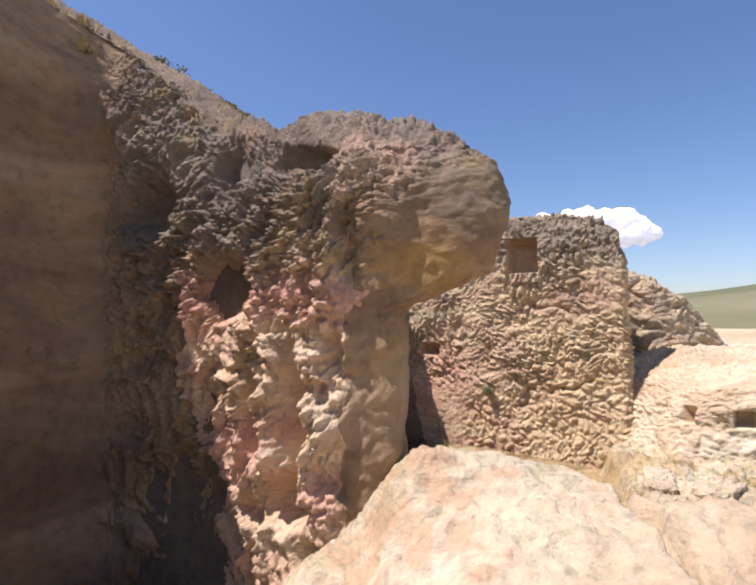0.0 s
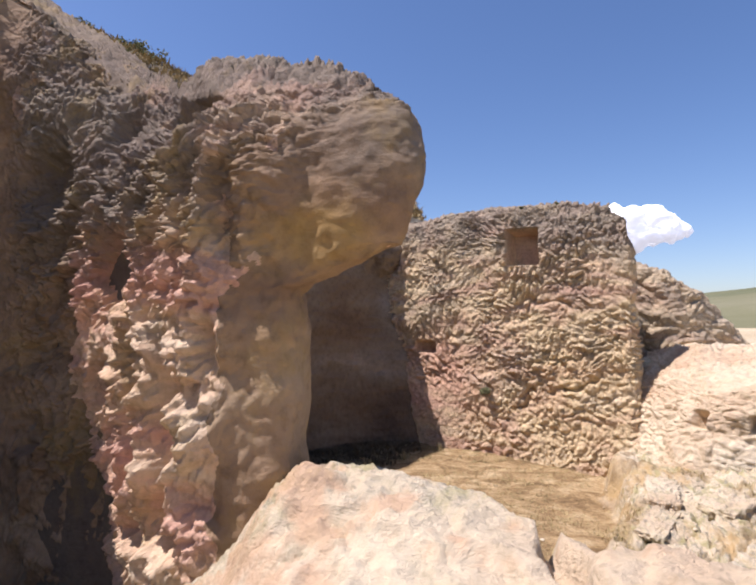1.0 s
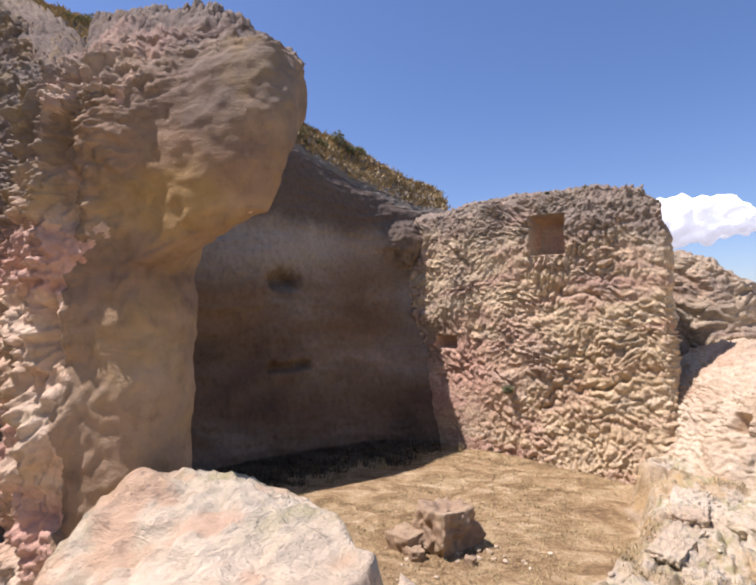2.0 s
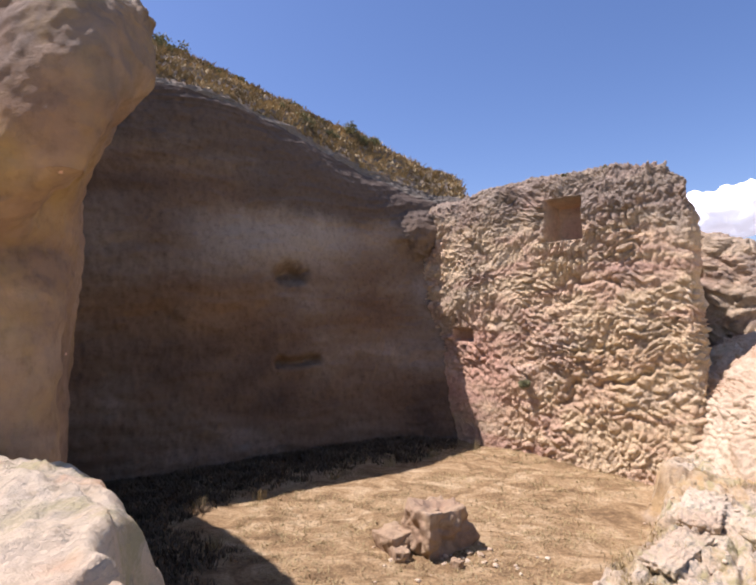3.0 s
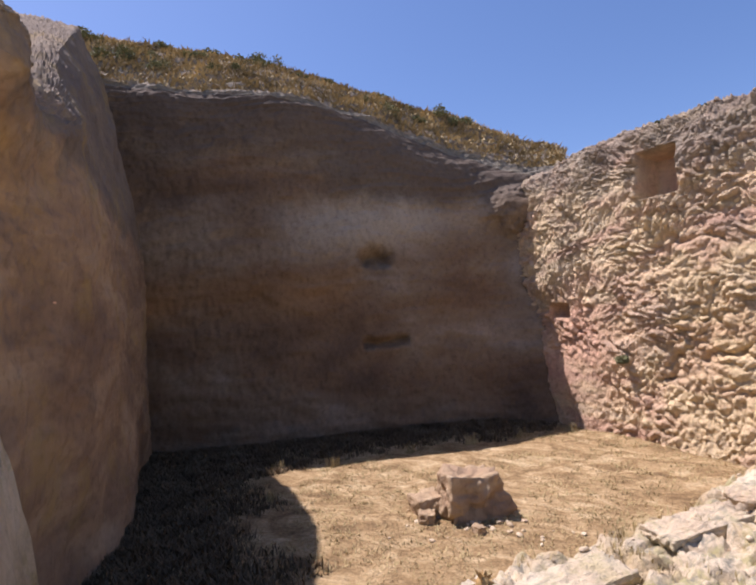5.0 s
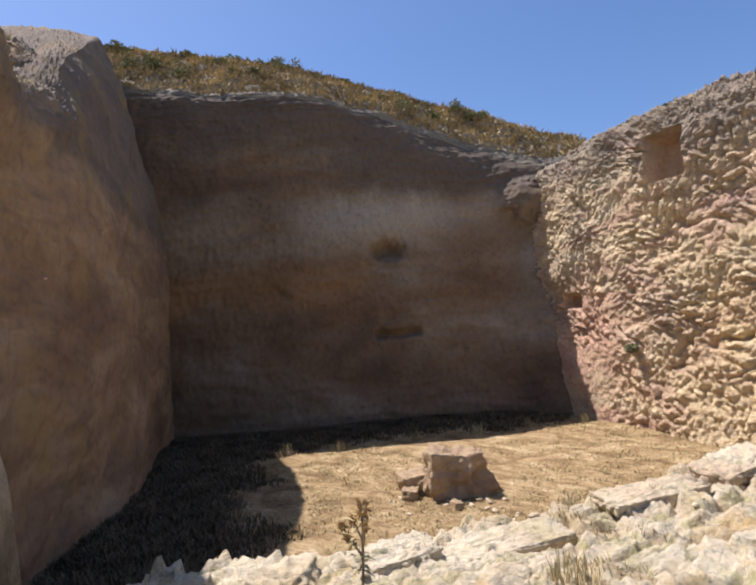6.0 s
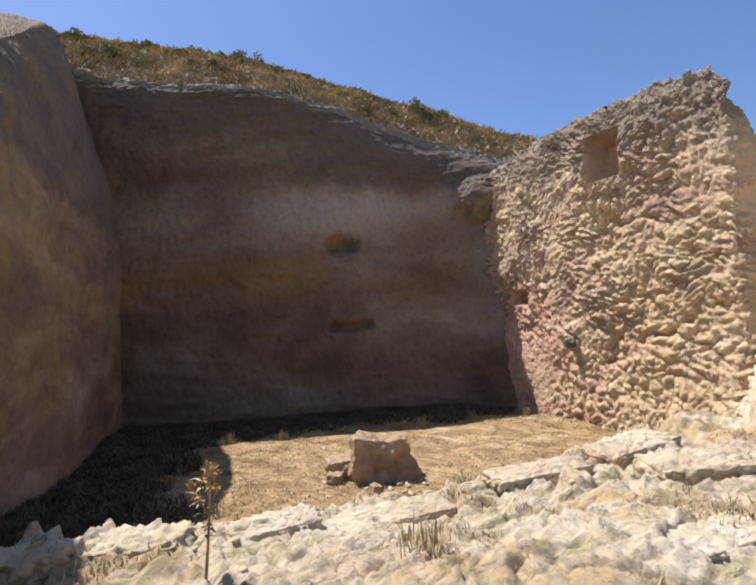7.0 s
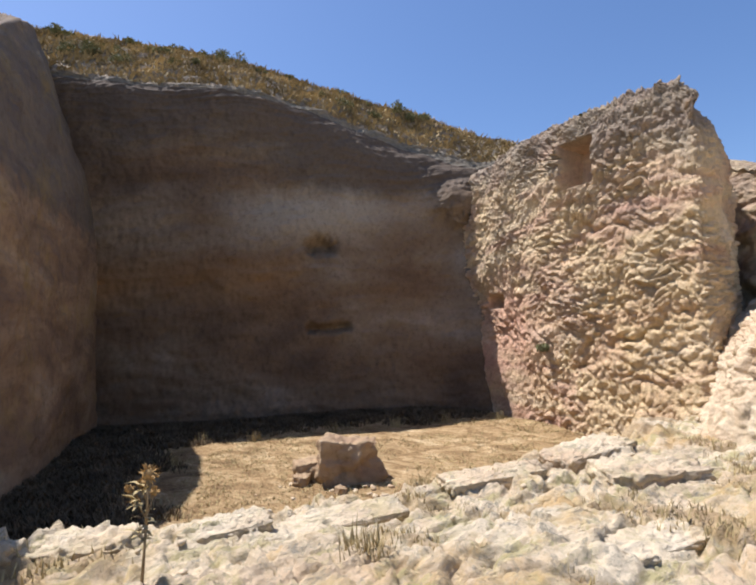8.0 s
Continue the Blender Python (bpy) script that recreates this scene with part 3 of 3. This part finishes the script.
for cx, cz, wx, wz, deep_in in [(-0.05, 2.85, 0.12, 0.48, 0.62), (-0.10, 2.15, 0.16, 0.19, 0.52), (0.15, 1.75, 0.12, 0.15, 0.35), (-0.85, 3.85, 0.28, 0.28, 0.55), (-0.45, 2.75, 0.07, 0.3, 0.25), (0.0, 4.98, 0.34, 0.12, 0.30), (0.33, 3.32, 0.08, 0.18, 0.24), (-1.75, 4.75, 0.28, 0.30, 0.35), (0.42, 4.15, 0.10, 0.30, 0.20), (-0.75, 4.95, 0.16, 0.28, 0.30)]:
    disp = disp - front * deep_in * np.exp(-(((x - cx) / wx) ** 2 + ((z - cz) / wz) ** 2) ** 1.5)
flat_top = smooth(nface - 6, nface + 14, np.arange(shape[0]).astype(float))[:, None, None]
shoulder = (smooth(s[3] - 2.5, s[3] - 1.0, u) * (1 - smooth(s[9], s[10], u)))[None, :]
disp = disp * (1 - 0.65 * flat_top[:, :, 0]) + 0.16 * flat_top[:, :, 0] * knobs * (1 - karst) + shoulder * flat_top[:, :, 0] * (0.10 * lacy + 0.08 * knobs - 0.02)
N = N * (1 - flat_top) + np.array((0.0, 0.0, 1.0)) * flat_top
P = P + N * disp[:, :, None]
crust = np.maximum(smooth(3.5, 4.5, z + 0.3 * lacy) * karst * 0.9, flat_top[:, :, 0])
# Crust band on the upper head, also darkening it for the shade there.
crust = np.maximum(crust, 0.9 * smooth(4.15, 4.6, z + 0.35 * fbm(q * 1.8 + 2.0, 4, 0.6).reshape(shape)) * beam)
bloom = 0.9 * fbm(q * 2.6 + 5.0, 5, 0.6).reshape(shape)
ochre = np.clip(1.3 * np.exp(-(((x - 1.0) / 0.4) ** 2 + ((P[:, :, 1] - 2.65) / 0.5) ** 2 + ((z - 3.95) / 0.2) ** 2)) + bloom - 0.1, 0, 1) * smooth(0.2, 0.6, x)
pillar = tagged(new("rock_pillar", grid_mesh("rock_pillar", P, M_PILLAR, [("crust", crust), ("ochre", ochre)])), "rugged overhanging limestone pillar ending a shaded cliff", "rock", kind="structure")
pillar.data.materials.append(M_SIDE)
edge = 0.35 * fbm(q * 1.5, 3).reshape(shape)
# Dark stone's border slants with height like the cliff's cast shadow.
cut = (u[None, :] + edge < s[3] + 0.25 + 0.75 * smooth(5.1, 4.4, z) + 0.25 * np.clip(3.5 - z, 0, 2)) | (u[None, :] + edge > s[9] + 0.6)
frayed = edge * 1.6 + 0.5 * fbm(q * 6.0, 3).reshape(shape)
# The head's side turned from the sun takes the dark stone too.
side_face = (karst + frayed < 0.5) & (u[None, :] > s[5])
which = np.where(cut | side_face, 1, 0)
CLIFF = P[:, u < s[4]].reshape(-1, 3)
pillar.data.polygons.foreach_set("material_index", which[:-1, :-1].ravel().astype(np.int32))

# the low terrace wall and the farther outcrop
T_ST = [(6.0, 12.5), (6.4, 11.0), (6.6, 10.1), (7.3, 9.5), (8.8, 9.1), (11.0, 8.9), (15.0, 8.6)]
T_PR = [[(0.5, 0.2), (0.1, 1.2), (-0.1, 1.75), (-0.35, 2.08)]] * 3 + [[(0.2, 0.2), (0, 1.3), (0, 1.85), (-0.25, 2.2)]] * 2 + [[(0.2, 0.2), (0, 1.3), (0, 2.0), (-0.3, 2.4)]] * 2
T_SP = [(7.2, 13.5, 2.7), (7.6, 13, 2.8), (8, 12.8, 2.9), (9, 12.8, 2.9), (10.5, 12.6, 3.0), (13, 12.5, 3.1), (17, 12.5, 3.2)]
P, u, s, nface = sheet(T_ST, T_PR, T_SP, 420, 200, 0.45, 14.0)
N = normals_of(P)
q = flat(P)
shape = P.shape[:2]
disp = (0.16 * fbm(q * 0.7, 3) + 0.17 * (billow(warped(q, 1.2, 0.3) * np.array((2.6, 2.6, 6.0)), 5, 0.62) - 0.4)).reshape(shape)
for a in (s[2] - 0.02, s[3] + 0.12):
    hole = pit(np.repeat(u[None], shape[0], 0), P[:, :, 2], a, 1.62, 0.17, 0.15, 0.04)
    disp = disp * (1 - hole) - 0.35 * hole
P = P + N * disp[:, :, None]
tagged(new("terrace_wall", grid_mesh("terrace_wall", P, M_GROUND, [("crust", 0 * P[:, :, 0]), ("soil", 0 * P[:, :, 0])])), "low pale rock terrace with two cut holes", "rock wall", kind="structure")

O_ST = [(6.0, 14.9), (6.9, 14.1), (7.7, 13.7), (8.3, 13.6), (9.2, 13.8), (10.2, 14.4)]
O_PR = [[(0, 2.2), (0, 4.3), (-0.2, 5.2)], [(0, 2.2), (0, 4.1), (-0.2, 4.9)], [(0, 2.2), (0, 3.8), (-0.2, 4.6)], [(0, 2.2), (0, 3.4), (-0.2, 4.2)], [(0, 2.2), (0, 2.9), (-0.2, 3.4)], [(0, 2.0), (0, 2.4), (-0.2, 2.8)]]
O_SP = [(6.4, 16.0, 5.1), (7.6, 15.3, 4.9), (8, 15, 4.6), (8.7, 15.1, 4.2), (9.5, 15.3, 3.4), (10.4, 15.6, 2.8)]
P, u, s, nface = sheet(O_ST, O_PR, O_SP, 240, 160, 0.3, 2.0)
N = normals_of(P)
q = flat(P)
disp = (0.2 * fbm(q * 0.7, 3) + 0.25 * (billow(warped(q, 1.2, 0.3) * np.array((1.8, 1.8, 2.6)), 4) - 0.4)).reshape(P.shape[:2])
P = P + N * disp[:, :, None]
tagged(new("rock_outcrop", grid_mesh("rock_outcrop", P, M_WALL_R, [("crust", 0.55 + 0 * P[:, :, 0])])), "grey weathered limestone outcrop behind the terrace", "rock", kind="structure")

# far hills
a = np.linspace(-0.2, 1.15, 160)
r = np.linspace(120, 620, 40)
A2, R2 = np.meshgrid(a, r)
hx, hy = R2 * np.sin(A2), R2 * np.cos(A2)
ridge = 34 * np.exp(-((A2 - 0.86) / 0.30) ** 2) + 5 + 6 * np.exp(-((A2 - 0.40) / 0.2) ** 2)
hz = ridge * smooth(120, 330, R2) * (1 - 0.5 * smooth(380, 620, R2)) + 3 * fbm(np.stack([hx.ravel() * 0.012, hy.ravel() * 0.012, 0 * hx.ravel()], -1), 4).reshape(hx.shape)
hz = hz * smooth(120, 160, R2)
tagged(new("far_hill", grid_mesh("far_hill", np.stack([hx, hy, hz - 0.5], -1), M_HILL, [("crust", 0.35 + 0 * hx)])), "low scrubby hill in the distance", "hill", kind="structure")


# ---- loose things ----
def part(name, bm, material, parent=None, label=""):
    """One mesh object, under a thing where a parent is given."""
    me = bpy.data.meshes.new(name)
    bm.to_mesh(me)
    bm.free()
    me.materials.append(material)
    me.polygons.foreach_set("use_smooth", [True] * len(me.polygons))
    ob = new(name, me)
    ob.parent = parent
    if label:
        ob["label"] = label
    return ob


def stone_mesh(size, seed, cuts=10, jag=0.10, round_by=0.35):
    """A weathered squared stone about its centre."""
    bm = bmesh.new()
    bmesh.ops.create_cube(bm, size=1)
    bmesh.ops.subdivide_edges(bm, edges=bm.edges, cuts=cuts, use_grid_fill=True)
    off = Vector((seed * 3.7, seed * 1.3, seed * 0.7))
    small = min(size)
    for v in bm.verts:
        ball = v.co.normalized() * 0.62
        c = v.co.lerp(ball, round_by)
        c = Vector((c.x * size[0], c.y * size[1], c.z * size[2]))
        n = v.co.normalized()
        v.co = c + n * small * (jag * 2.0 * noise.noise(c * 2.2 / small + off) + jag * 0.9 * noise.noise(c * 6 / small + off))
    return bm


def floor_z(x, y):
    return float(ground_height(np.array([float(x)]), np.array([float(y)]))[0][0])


for sx, sy, sw, sh, seed in [(1.38, 8.20, 0.50, 0.34, 17), (1.52, 7.92, 0.26, 0.16, 12), (2.30, 7.86, 0.15, 0.10, 13), (1.15, 8.55, 0.20, 0.14, 14)]:
    ob = part("loose_stone", stone_mesh((sw, sw * 0.8, sh), seed, 12, 0.10, 0.2), M_BLOCK)
    ob.matrix_world = pose(sx, sy, floor_z(sx, sy) + sh * 0.3, 5, -4, 40 * seed)
    tagged(ob, "rough loose limestone lump on the dry court floor", "stone", "loose stones in the court")
bm = stone_mesh((0.85, 0.62, 0.68), 3, 30, 0.13, 0.08)
blk = part("stone_block", bm, M_BLOCK)
blk.matrix_world = pose(1.92, 8.42, floor_z(1.92, 8.42) + 0.2, 0, 4, 56)
tagged(blk, "rough squared limestone block on the dry court floor", "stone block")


for sx, sy, sl, sw, sh, turn_by, seed in [(3.95, 6.05, 1.1, 0.40, 0.08, 58, 21), (3.45, 5.2, 0.7, 0.36, 0.08, 66, 22), (4.75, 7.3, 1.0, 0.36, 0.09, 55, 23), (5.3, 8.5, 1.1, 0.45, 0.12, 70, 24),
                                          (3.05, 4.35, 0.6, 0.45, 0.14, 40, 25), (2.75, 3.75, 0.5, 0.4, 0.16, 15, 26), (6.0, 7.9, 0.9, 0.5, 0.14, 40, 28), (6.3, 6.6, 0.7, 0.35, 0.08, 60, 29)]:
    ob = part("flat_stone", stone_mesh((sl, sw, sh), seed, 22, 0.22, 0.12), M_GROUND)
    at = ob.data.attributes.new("crust", 'FLOAT', 'POINT')
    at.data.foreach_set("value", [0.6] * len(ob.data.vertices))
    ob.matrix_world = pose(sx, sy, floor_z(sx, sy) + sh * 0.12, 4, -3, turn_by)
    tagged(ob, "weathered flat limestone slab on the court's rim", "flat stone", "flat stones along the rim")


def gravel(name, spots, material, seed):
    """Many small stones in one mesh."""
    rnd = random.Random(seed)
    bm = bmesh.new()
    for gx, gy, size in spots:
        m = Matrix.LocRotScale((gx, gy, floor_z(gx, gy) + size * 0.15), Euler((rnd.uniform(-0.4, 0.4), rnd.uniform(-0.4, 0.4), rnd.uniform(0, 6.3))), (size * rnd.uniform(0.7, 1.3), size * rnd.uniform(0.6, 1.0), size * rnd.uniform(0.35, 0.7)))
        made = bmesh.ops.create_icosphere(bm, subdivisions=2, radius=0.6, matrix=m)
        for v in made["verts"]:
            v.co += (v.co - m.translation) * 0.5 * noise.noise(v.co * 2.0 / size)
    return part(name, bm, material)


rnd = random.Random(5)
spots = [(1.92 + rnd.gauss(0.1, 0.5), 8.15 + rnd.gauss(0, 0.3), rnd.uniform(0.03, 0.09)) for _ in range(40)]
tagged(gravel("block_chips", spots, M_GROUND, 1), "pale stone chips around the block", "gravel", kind="stuff")
spots = []
for i in range(80):
    t = rnd.random() * (len(RIM) - 8) + 7
    k = int(min(t, len(RIM) - 2))
    f = t - k
    spots.append((RIM[k][0] * (1 - f) + RIM[k + 1][0] * f + rnd.gauss(0.5, 0.5), RIM[k][1] * (1 - f) + RIM[k + 1][1] * f + rnd.gauss(-0.3, 0.5), rnd.uniform(0.02, 0.07)))
tagged(gravel("loose_gravel", spots, M_GROUND, 2), "small pale stones strewn along the court's rim", "gravel", kind="stuff")


# ---- plants ----
def blades(name, spots, material, seed, height=0.12, width=0.012, count=7, lean=0.5):
    """Grass tufts: thin bent blades in one mesh."""
    g = np.random.RandomState(seed)
    n = len(spots) * count
    base = np.repeat(np.asarray(spots, float), count, 0)
    base[:, :2] += g.normal(0, 0.05, (n, 2))
    ang = g.uniform(0, 6.28, n)
    hgt = height * g.uniform(0.5, 1.4, n)
    side = np.stack([np.cos(ang), np.sin(ang), 0 * ang], -1) * width * g.uniform(0.6, 1.3, n)[:, None]
    bend = np.stack([np.cos(ang + 1.6), np.sin(ang + 1.6), 0 * ang], -1) * (hgt * lean * g.uniform(0.2, 1.3, n))[:, None]
    up = np.stack([0 * hgt, 0 * hgt, hgt], -1)
    v = np.stack([base - side, base + side, base + up * 0.6 + bend * 0.4 + side * 0.6, base + up * 0.6 + bend * 0.4 - side * 0.6, base + up + bend], 1).reshape(-1, 3)
    f = []
    for i in range(n):
        k = i * 5
        f.append((k, k + 1, k + 2, k + 3))
        f.append((k + 3, k + 2, k + 4))
    me = bpy.data.meshes.new(name)
    me.from_pydata(v.tolist(), [], f)
    me.materials.append(material)
    return new(name, me)


g = np.random.RandomState(11)
gx, gy = g.uniform(-6, 6, 9000), g.uniform(4, 14.2, 9000)
gz, gs = ground_height(gx, gy)
keep = (gs > 0.7) & (fbm(np.stack([gx, gy, 0 * gx], -1) * 0.8, 3) > -0.12)
tagged(blades("dry_grass", np.stack([gx, gy, gz - 0.01], -1)[keep], M_STRAW, 12, 0.04, 0.007, 7, 1.6), "short dry straw-coloured grass on the court floor", "grass", kind="stuff")
gx, gy = g.uniform(2.5, 9, 5000), g.uniform(2.6, 10, 5000)
gz, gs = ground_height(gx, gy)
keep = (gs > 0.25) & (rim_distance(gx, gy) < 0.1) & (np.hypot(gx - 7.1, gy - 2.5) > 1.2)
tagged(blades("rock_grass", np.stack([gx, gy, gz - 0.01], -1)[keep], M_STRAW, 13, 0.06, 0.006, 9, 0.8), "sparse dry grass in the joints of the rock", "grass", kind="stuff")
# Weeds added to darken the floor where the ridge and west wall shade it.
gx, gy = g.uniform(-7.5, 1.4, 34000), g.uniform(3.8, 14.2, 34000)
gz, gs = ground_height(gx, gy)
by_ridge = (gx - 0.42) * 0.55 + (gy - 3.72) * 0.83 + 0.9 * fbm(np.stack([gx, gy, 0 * gx], -1) * 0.7, 3)
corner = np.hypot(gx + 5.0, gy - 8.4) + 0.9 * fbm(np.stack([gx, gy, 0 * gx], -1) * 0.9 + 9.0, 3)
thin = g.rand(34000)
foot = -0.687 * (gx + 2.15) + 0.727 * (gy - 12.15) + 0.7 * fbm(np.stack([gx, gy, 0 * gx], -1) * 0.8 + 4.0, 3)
keep = (gs > 0.7) & ((by_ridge < 2.3 - 1.2 * thin) | (corner < 3.2 - 1.4 * thin) | (foot > -1.9 + 1.5 * thin))
tagged(blades("shade_floor_weeds", np.stack([gx, gy, gz - 0.01], -1)[keep], M_WEED, 17, 0.09, 0.013, 7, 0.9), "dense low weeds coloured dark to deepen the shade along the court walls", "weeds", kind="stuff")
hill_pts = W_TOP[6::2, ::2].reshape(-1, 3)
pick = hill_pts[g.rand(len(hill_pts)) < 0.24]
tagged(blades("hill_grass", pick - np.array((0, 0, 0.03)), M_HILLGRASS, 14, 0.09, 0.03, 6, 1.2), "dry grass on the hill above the wall", "grass", kind="stuff")


def shrub(at, radius, seed):
    """A low bush: short twigs and many small leaves in an uneven crown."""
    rnd = random.Random(seed)
    root = new("shrub")
    root.matrix_world = pose(*at)
    tw = bmesh.new()
    lv = bmesh.new()
    lobes = [(rnd.uniform(-0.6, 0.6) * radius, rnd.uniform(-0.6, 0.6) * radius, rnd.uniform(0.1, 0.45) * radius, rnd.uniform(0.35, 0.6) * radius) for _ in range(8)]
    for lx, ly, lz, lr in lobes:
        tip = Vector((lx, ly, lz))
        m = tip.to_track_quat("Z", "Y").to_matrix().to_4x4()
        bmesh.ops.create_cone(tw, segments=5, radius1=0.025 * radius / 0.4, radius2=0.008, depth=tip.length, matrix=m @ Matrix.Translation((0, 0, tip.length / 2)))
        for _ in range(85):
            d = Vector((rnd.gauss(0, 1), rnd.gauss(0, 1), rnd.gauss(0.3, 1))).normalized() * lr * rnd.uniform(0.55, 1.1)
            c = tip + d
            s1 = rnd.uniform(0.02, 0.042) * (0.6 + radius)
            a = Vector((rnd.gauss(0, 1), rnd.gauss(0, 1), rnd.gauss(0, 1))).normalized() * s1
            b = a.orthogonal().normalized() * s1 * 0.6
            lv.faces.new([lv.verts.new(c - a), lv.verts.new(c + b), lv.verts.new(c + a), lv.verts.new(c - b)])
    part("twigs", tw, M_TWIG, root)
    part("leaves", lv, M_GREEN, root)
    return tagged(root, "low dark-green shrub on the rocky crest", "shrub", "shrubs on the crest")


rnd = random.Random(21)
nr, nc = W_TOP.shape[:2]
for i in range(44):
    p = W_TOP[int(nr * rnd.uniform(0.3, 0.98)), int(nc * (0.06 + 0.86 * (i + rnd.random()) / 44))]
    shrub((p[0], p[1], p[2] - 0.1), rnd.uniform(0.15, 0.38), i)
nr, nc = R_TOP.shape[:2]
for i in range(7):
    p = R_TOP[int(nr * rnd.uniform(0.25, 0.6)), int(nc * (0.12 + 0.56 * (i + rnd.random()) / 7))]
    shrub((p[0], p[1], p[2] - 0.05), rnd.uniform(0.09, 0.16), 60 + i)


def thistle(at, height, seed):
    """A dry thistle: a stem with side branches, spiny leaves and heads of bracts."""
    rnd = random.Random(seed)
    root = new("thistle")
    root.matrix_world = pose(*at)
    st = bmesh.new()

    def rod(a, b, r):
        d = b - a
        m = Matrix.Translation(a) @ d.to_track_quat("Z", "Y").to_matrix().to_4x4() @ Matrix.Translation((0, 0, d.length / 2))
        bmesh.ops.create_cone(st, cap_ends=True, segments=6, radius1=r, radius2=r * 0.7, depth=d.length, matrix=m)

    top = Vector((0.02, 0.03, height))
    rod(Vector((0, 0, -0.05)), top * 0.5 + Vector((0.01, 0, 0)), 0.011)
    rod(top * 0.5 + Vector((0.01, 0, 0)), top, 0.009)
    tips = [top]
    for i in range(4):
        a = top * rnd.uniform(0.55, 0.8)
        b = a + Vector((rnd.uniform(-0.12, 0.12), rnd.uniform(-0.08, 0.08), rnd.uniform(0.06, 0.16)))
        rod(a, b, 0.006)
        tips.append(b)
    part("stem", st, M_TWIG, root)
    lf = bmesh.new()
    for i in range(34):
        a = Vector((0, 0, height * rnd.uniform(0.35, 0.95)))
        d = Vector((rnd.gauss(0, 1), rnd.gauss(0, 1), rnd.uniform(-0.3, 0.5))).normalized() * rnd.uniform(0.05, 0.13)
        sd = d.cross(Vector((0, 0, 1))).normalized() * 0.014
        mid = a + d * 0.5 + Vector((0, 0, 0.015))
        lf.faces.new([lf.verts.new(a), lf.verts.new(mid + sd), lf.verts.new(a + d), lf.verts.new(mid - sd)])
    part("leaf", lf, M_STRAW, root, "dry curled spiny leaves")
    for i, tip in enumerate(tips):
        hd = bmesh.new()
        size = 0.06 if i == 0 else 0.035
        bmesh.ops.create_icosphere(hd, subdivisions=2, radius=size * 0.6, matrix=Matrix.Translation(tip))
        for k in range(46):
            d = Vector((rnd.gauss(0, 1), rnd.gauss(0, 1), rnd.gauss(0.5, 1))).normalized()
            sd = d.orthogonal().normalized() * size * 0.16
            b = tip + d * size * 0.5
            hd.faces.new([hd.verts.new(b - sd), hd.verts.new(b + sd), hd.verts.new(tip + d * size * rnd.uniform(0.9, 1.4))])
        part("flower_head", hd, M_FLOWER, root)
    return tagged(root, "tall dry brown thistle on the rocky rim", "thistle")


thistle((4.08, 4.18, floor_z(4.08, 4.18)), 0.60, 4)
gx, gy = 4.85 + 0.06 * g.randn(14), 5.3 + 0.06 * g.randn(14)
tuft = blades("grass_tuft", np.stack([gx, gy, ground_height(gx, gy)[0] - 0.02], -1), M_STRAW, 15, 0.16, 0.006, 8, 0.5)
tagged(tuft, "upright tuft of dry grass in a rock joint", "grass tuft")
for cx, cy, cz in [(-2.7, 4.3, 6.8), (-2.95, 4.1, 6.85), (-2.75, 4.2, 6.35)]:
    near = CLIFF[np.argmin(((CLIFF - np.array((cx, cy, cz))) ** 2).sum(1))]
    tuft = blades("cliff_tuft", near[None] + 0.012 * g.randn(9, 3), M_STRAW, 16, 0.10, 0.012, 8, 1.0)
    tagged(tuft, "pale dry tuft clinging to the cliff's edge", "grass tuft", "tufts on the cliff")
for k, (cx, cy) in enumerate([(-2.3, 8.9), (-1.5, 9.6), (-0.6, 10.9), (0.3, 11.9), (1.0, 12.7), (-1.1, 7.6), (1.9, 13.6)]):
    gx, gy = cx + 0.04 * g.randn(6), cy + 0.04 * g.randn(6)
    tuft = blades("floor_tuft", np.stack([gx, gy, ground_height(gx, gy)[0] - 0.02], -1), M_STRAW, 40 + k, 0.20, 0.008, 7, 0.4)
    tagged(tuft, "upright dry grass tuft on the court floor", "grass tuft", "tufts on the court floor")
plant = [(3.05, 13.32, 1.62, 0.16)]
for px, py, pz, pr in plant:
    ob = shrub((px, py, pz), pr, 90)
    ob["label"], ob["group"] = "small green plant rooted in the wall's crack", "wall plants"

# ---- cloud ----
def cloud(name, at, size, seed, lobes):
    rnd = random.Random(seed)
    bm = bmesh.new()
    for i in range(lobes):
        f = (i + 0.5) / lobes
        r = size[1] * (0.30 + 0.55 * math.sin(math.pi * f)) * rnd.uniform(0.6, 1.0)
        m = Matrix.LocRotScale(((f - 0.5) * size[0], rnd.uniform(-20, 20), rnd.uniform(-0.2, 0.45) * r), None, (r * 1.25, r, r * 0.75))
        made = bmesh.ops.create_icosphere(bm, subdivisions=4, radius=1, matrix=m)
        for v in made["verts"]:
            d = (v.co - m.translation).normalized()
            v.co += d * r * (0.35 * noise.noise(v.co / r * 1.6) + 0.12 * noise.noise(v.co / r * 4))
    ob = part(name, bm, M_CLOUD)
    ob.matrix_world = pose(*at, 0, 0, -22)
    return tagged(ob, "small white cumulus cloud low in the sky", "cloud", kind="structure")


cloud("cloud", (480, 1545, 240), (430, 92), 4, 16)
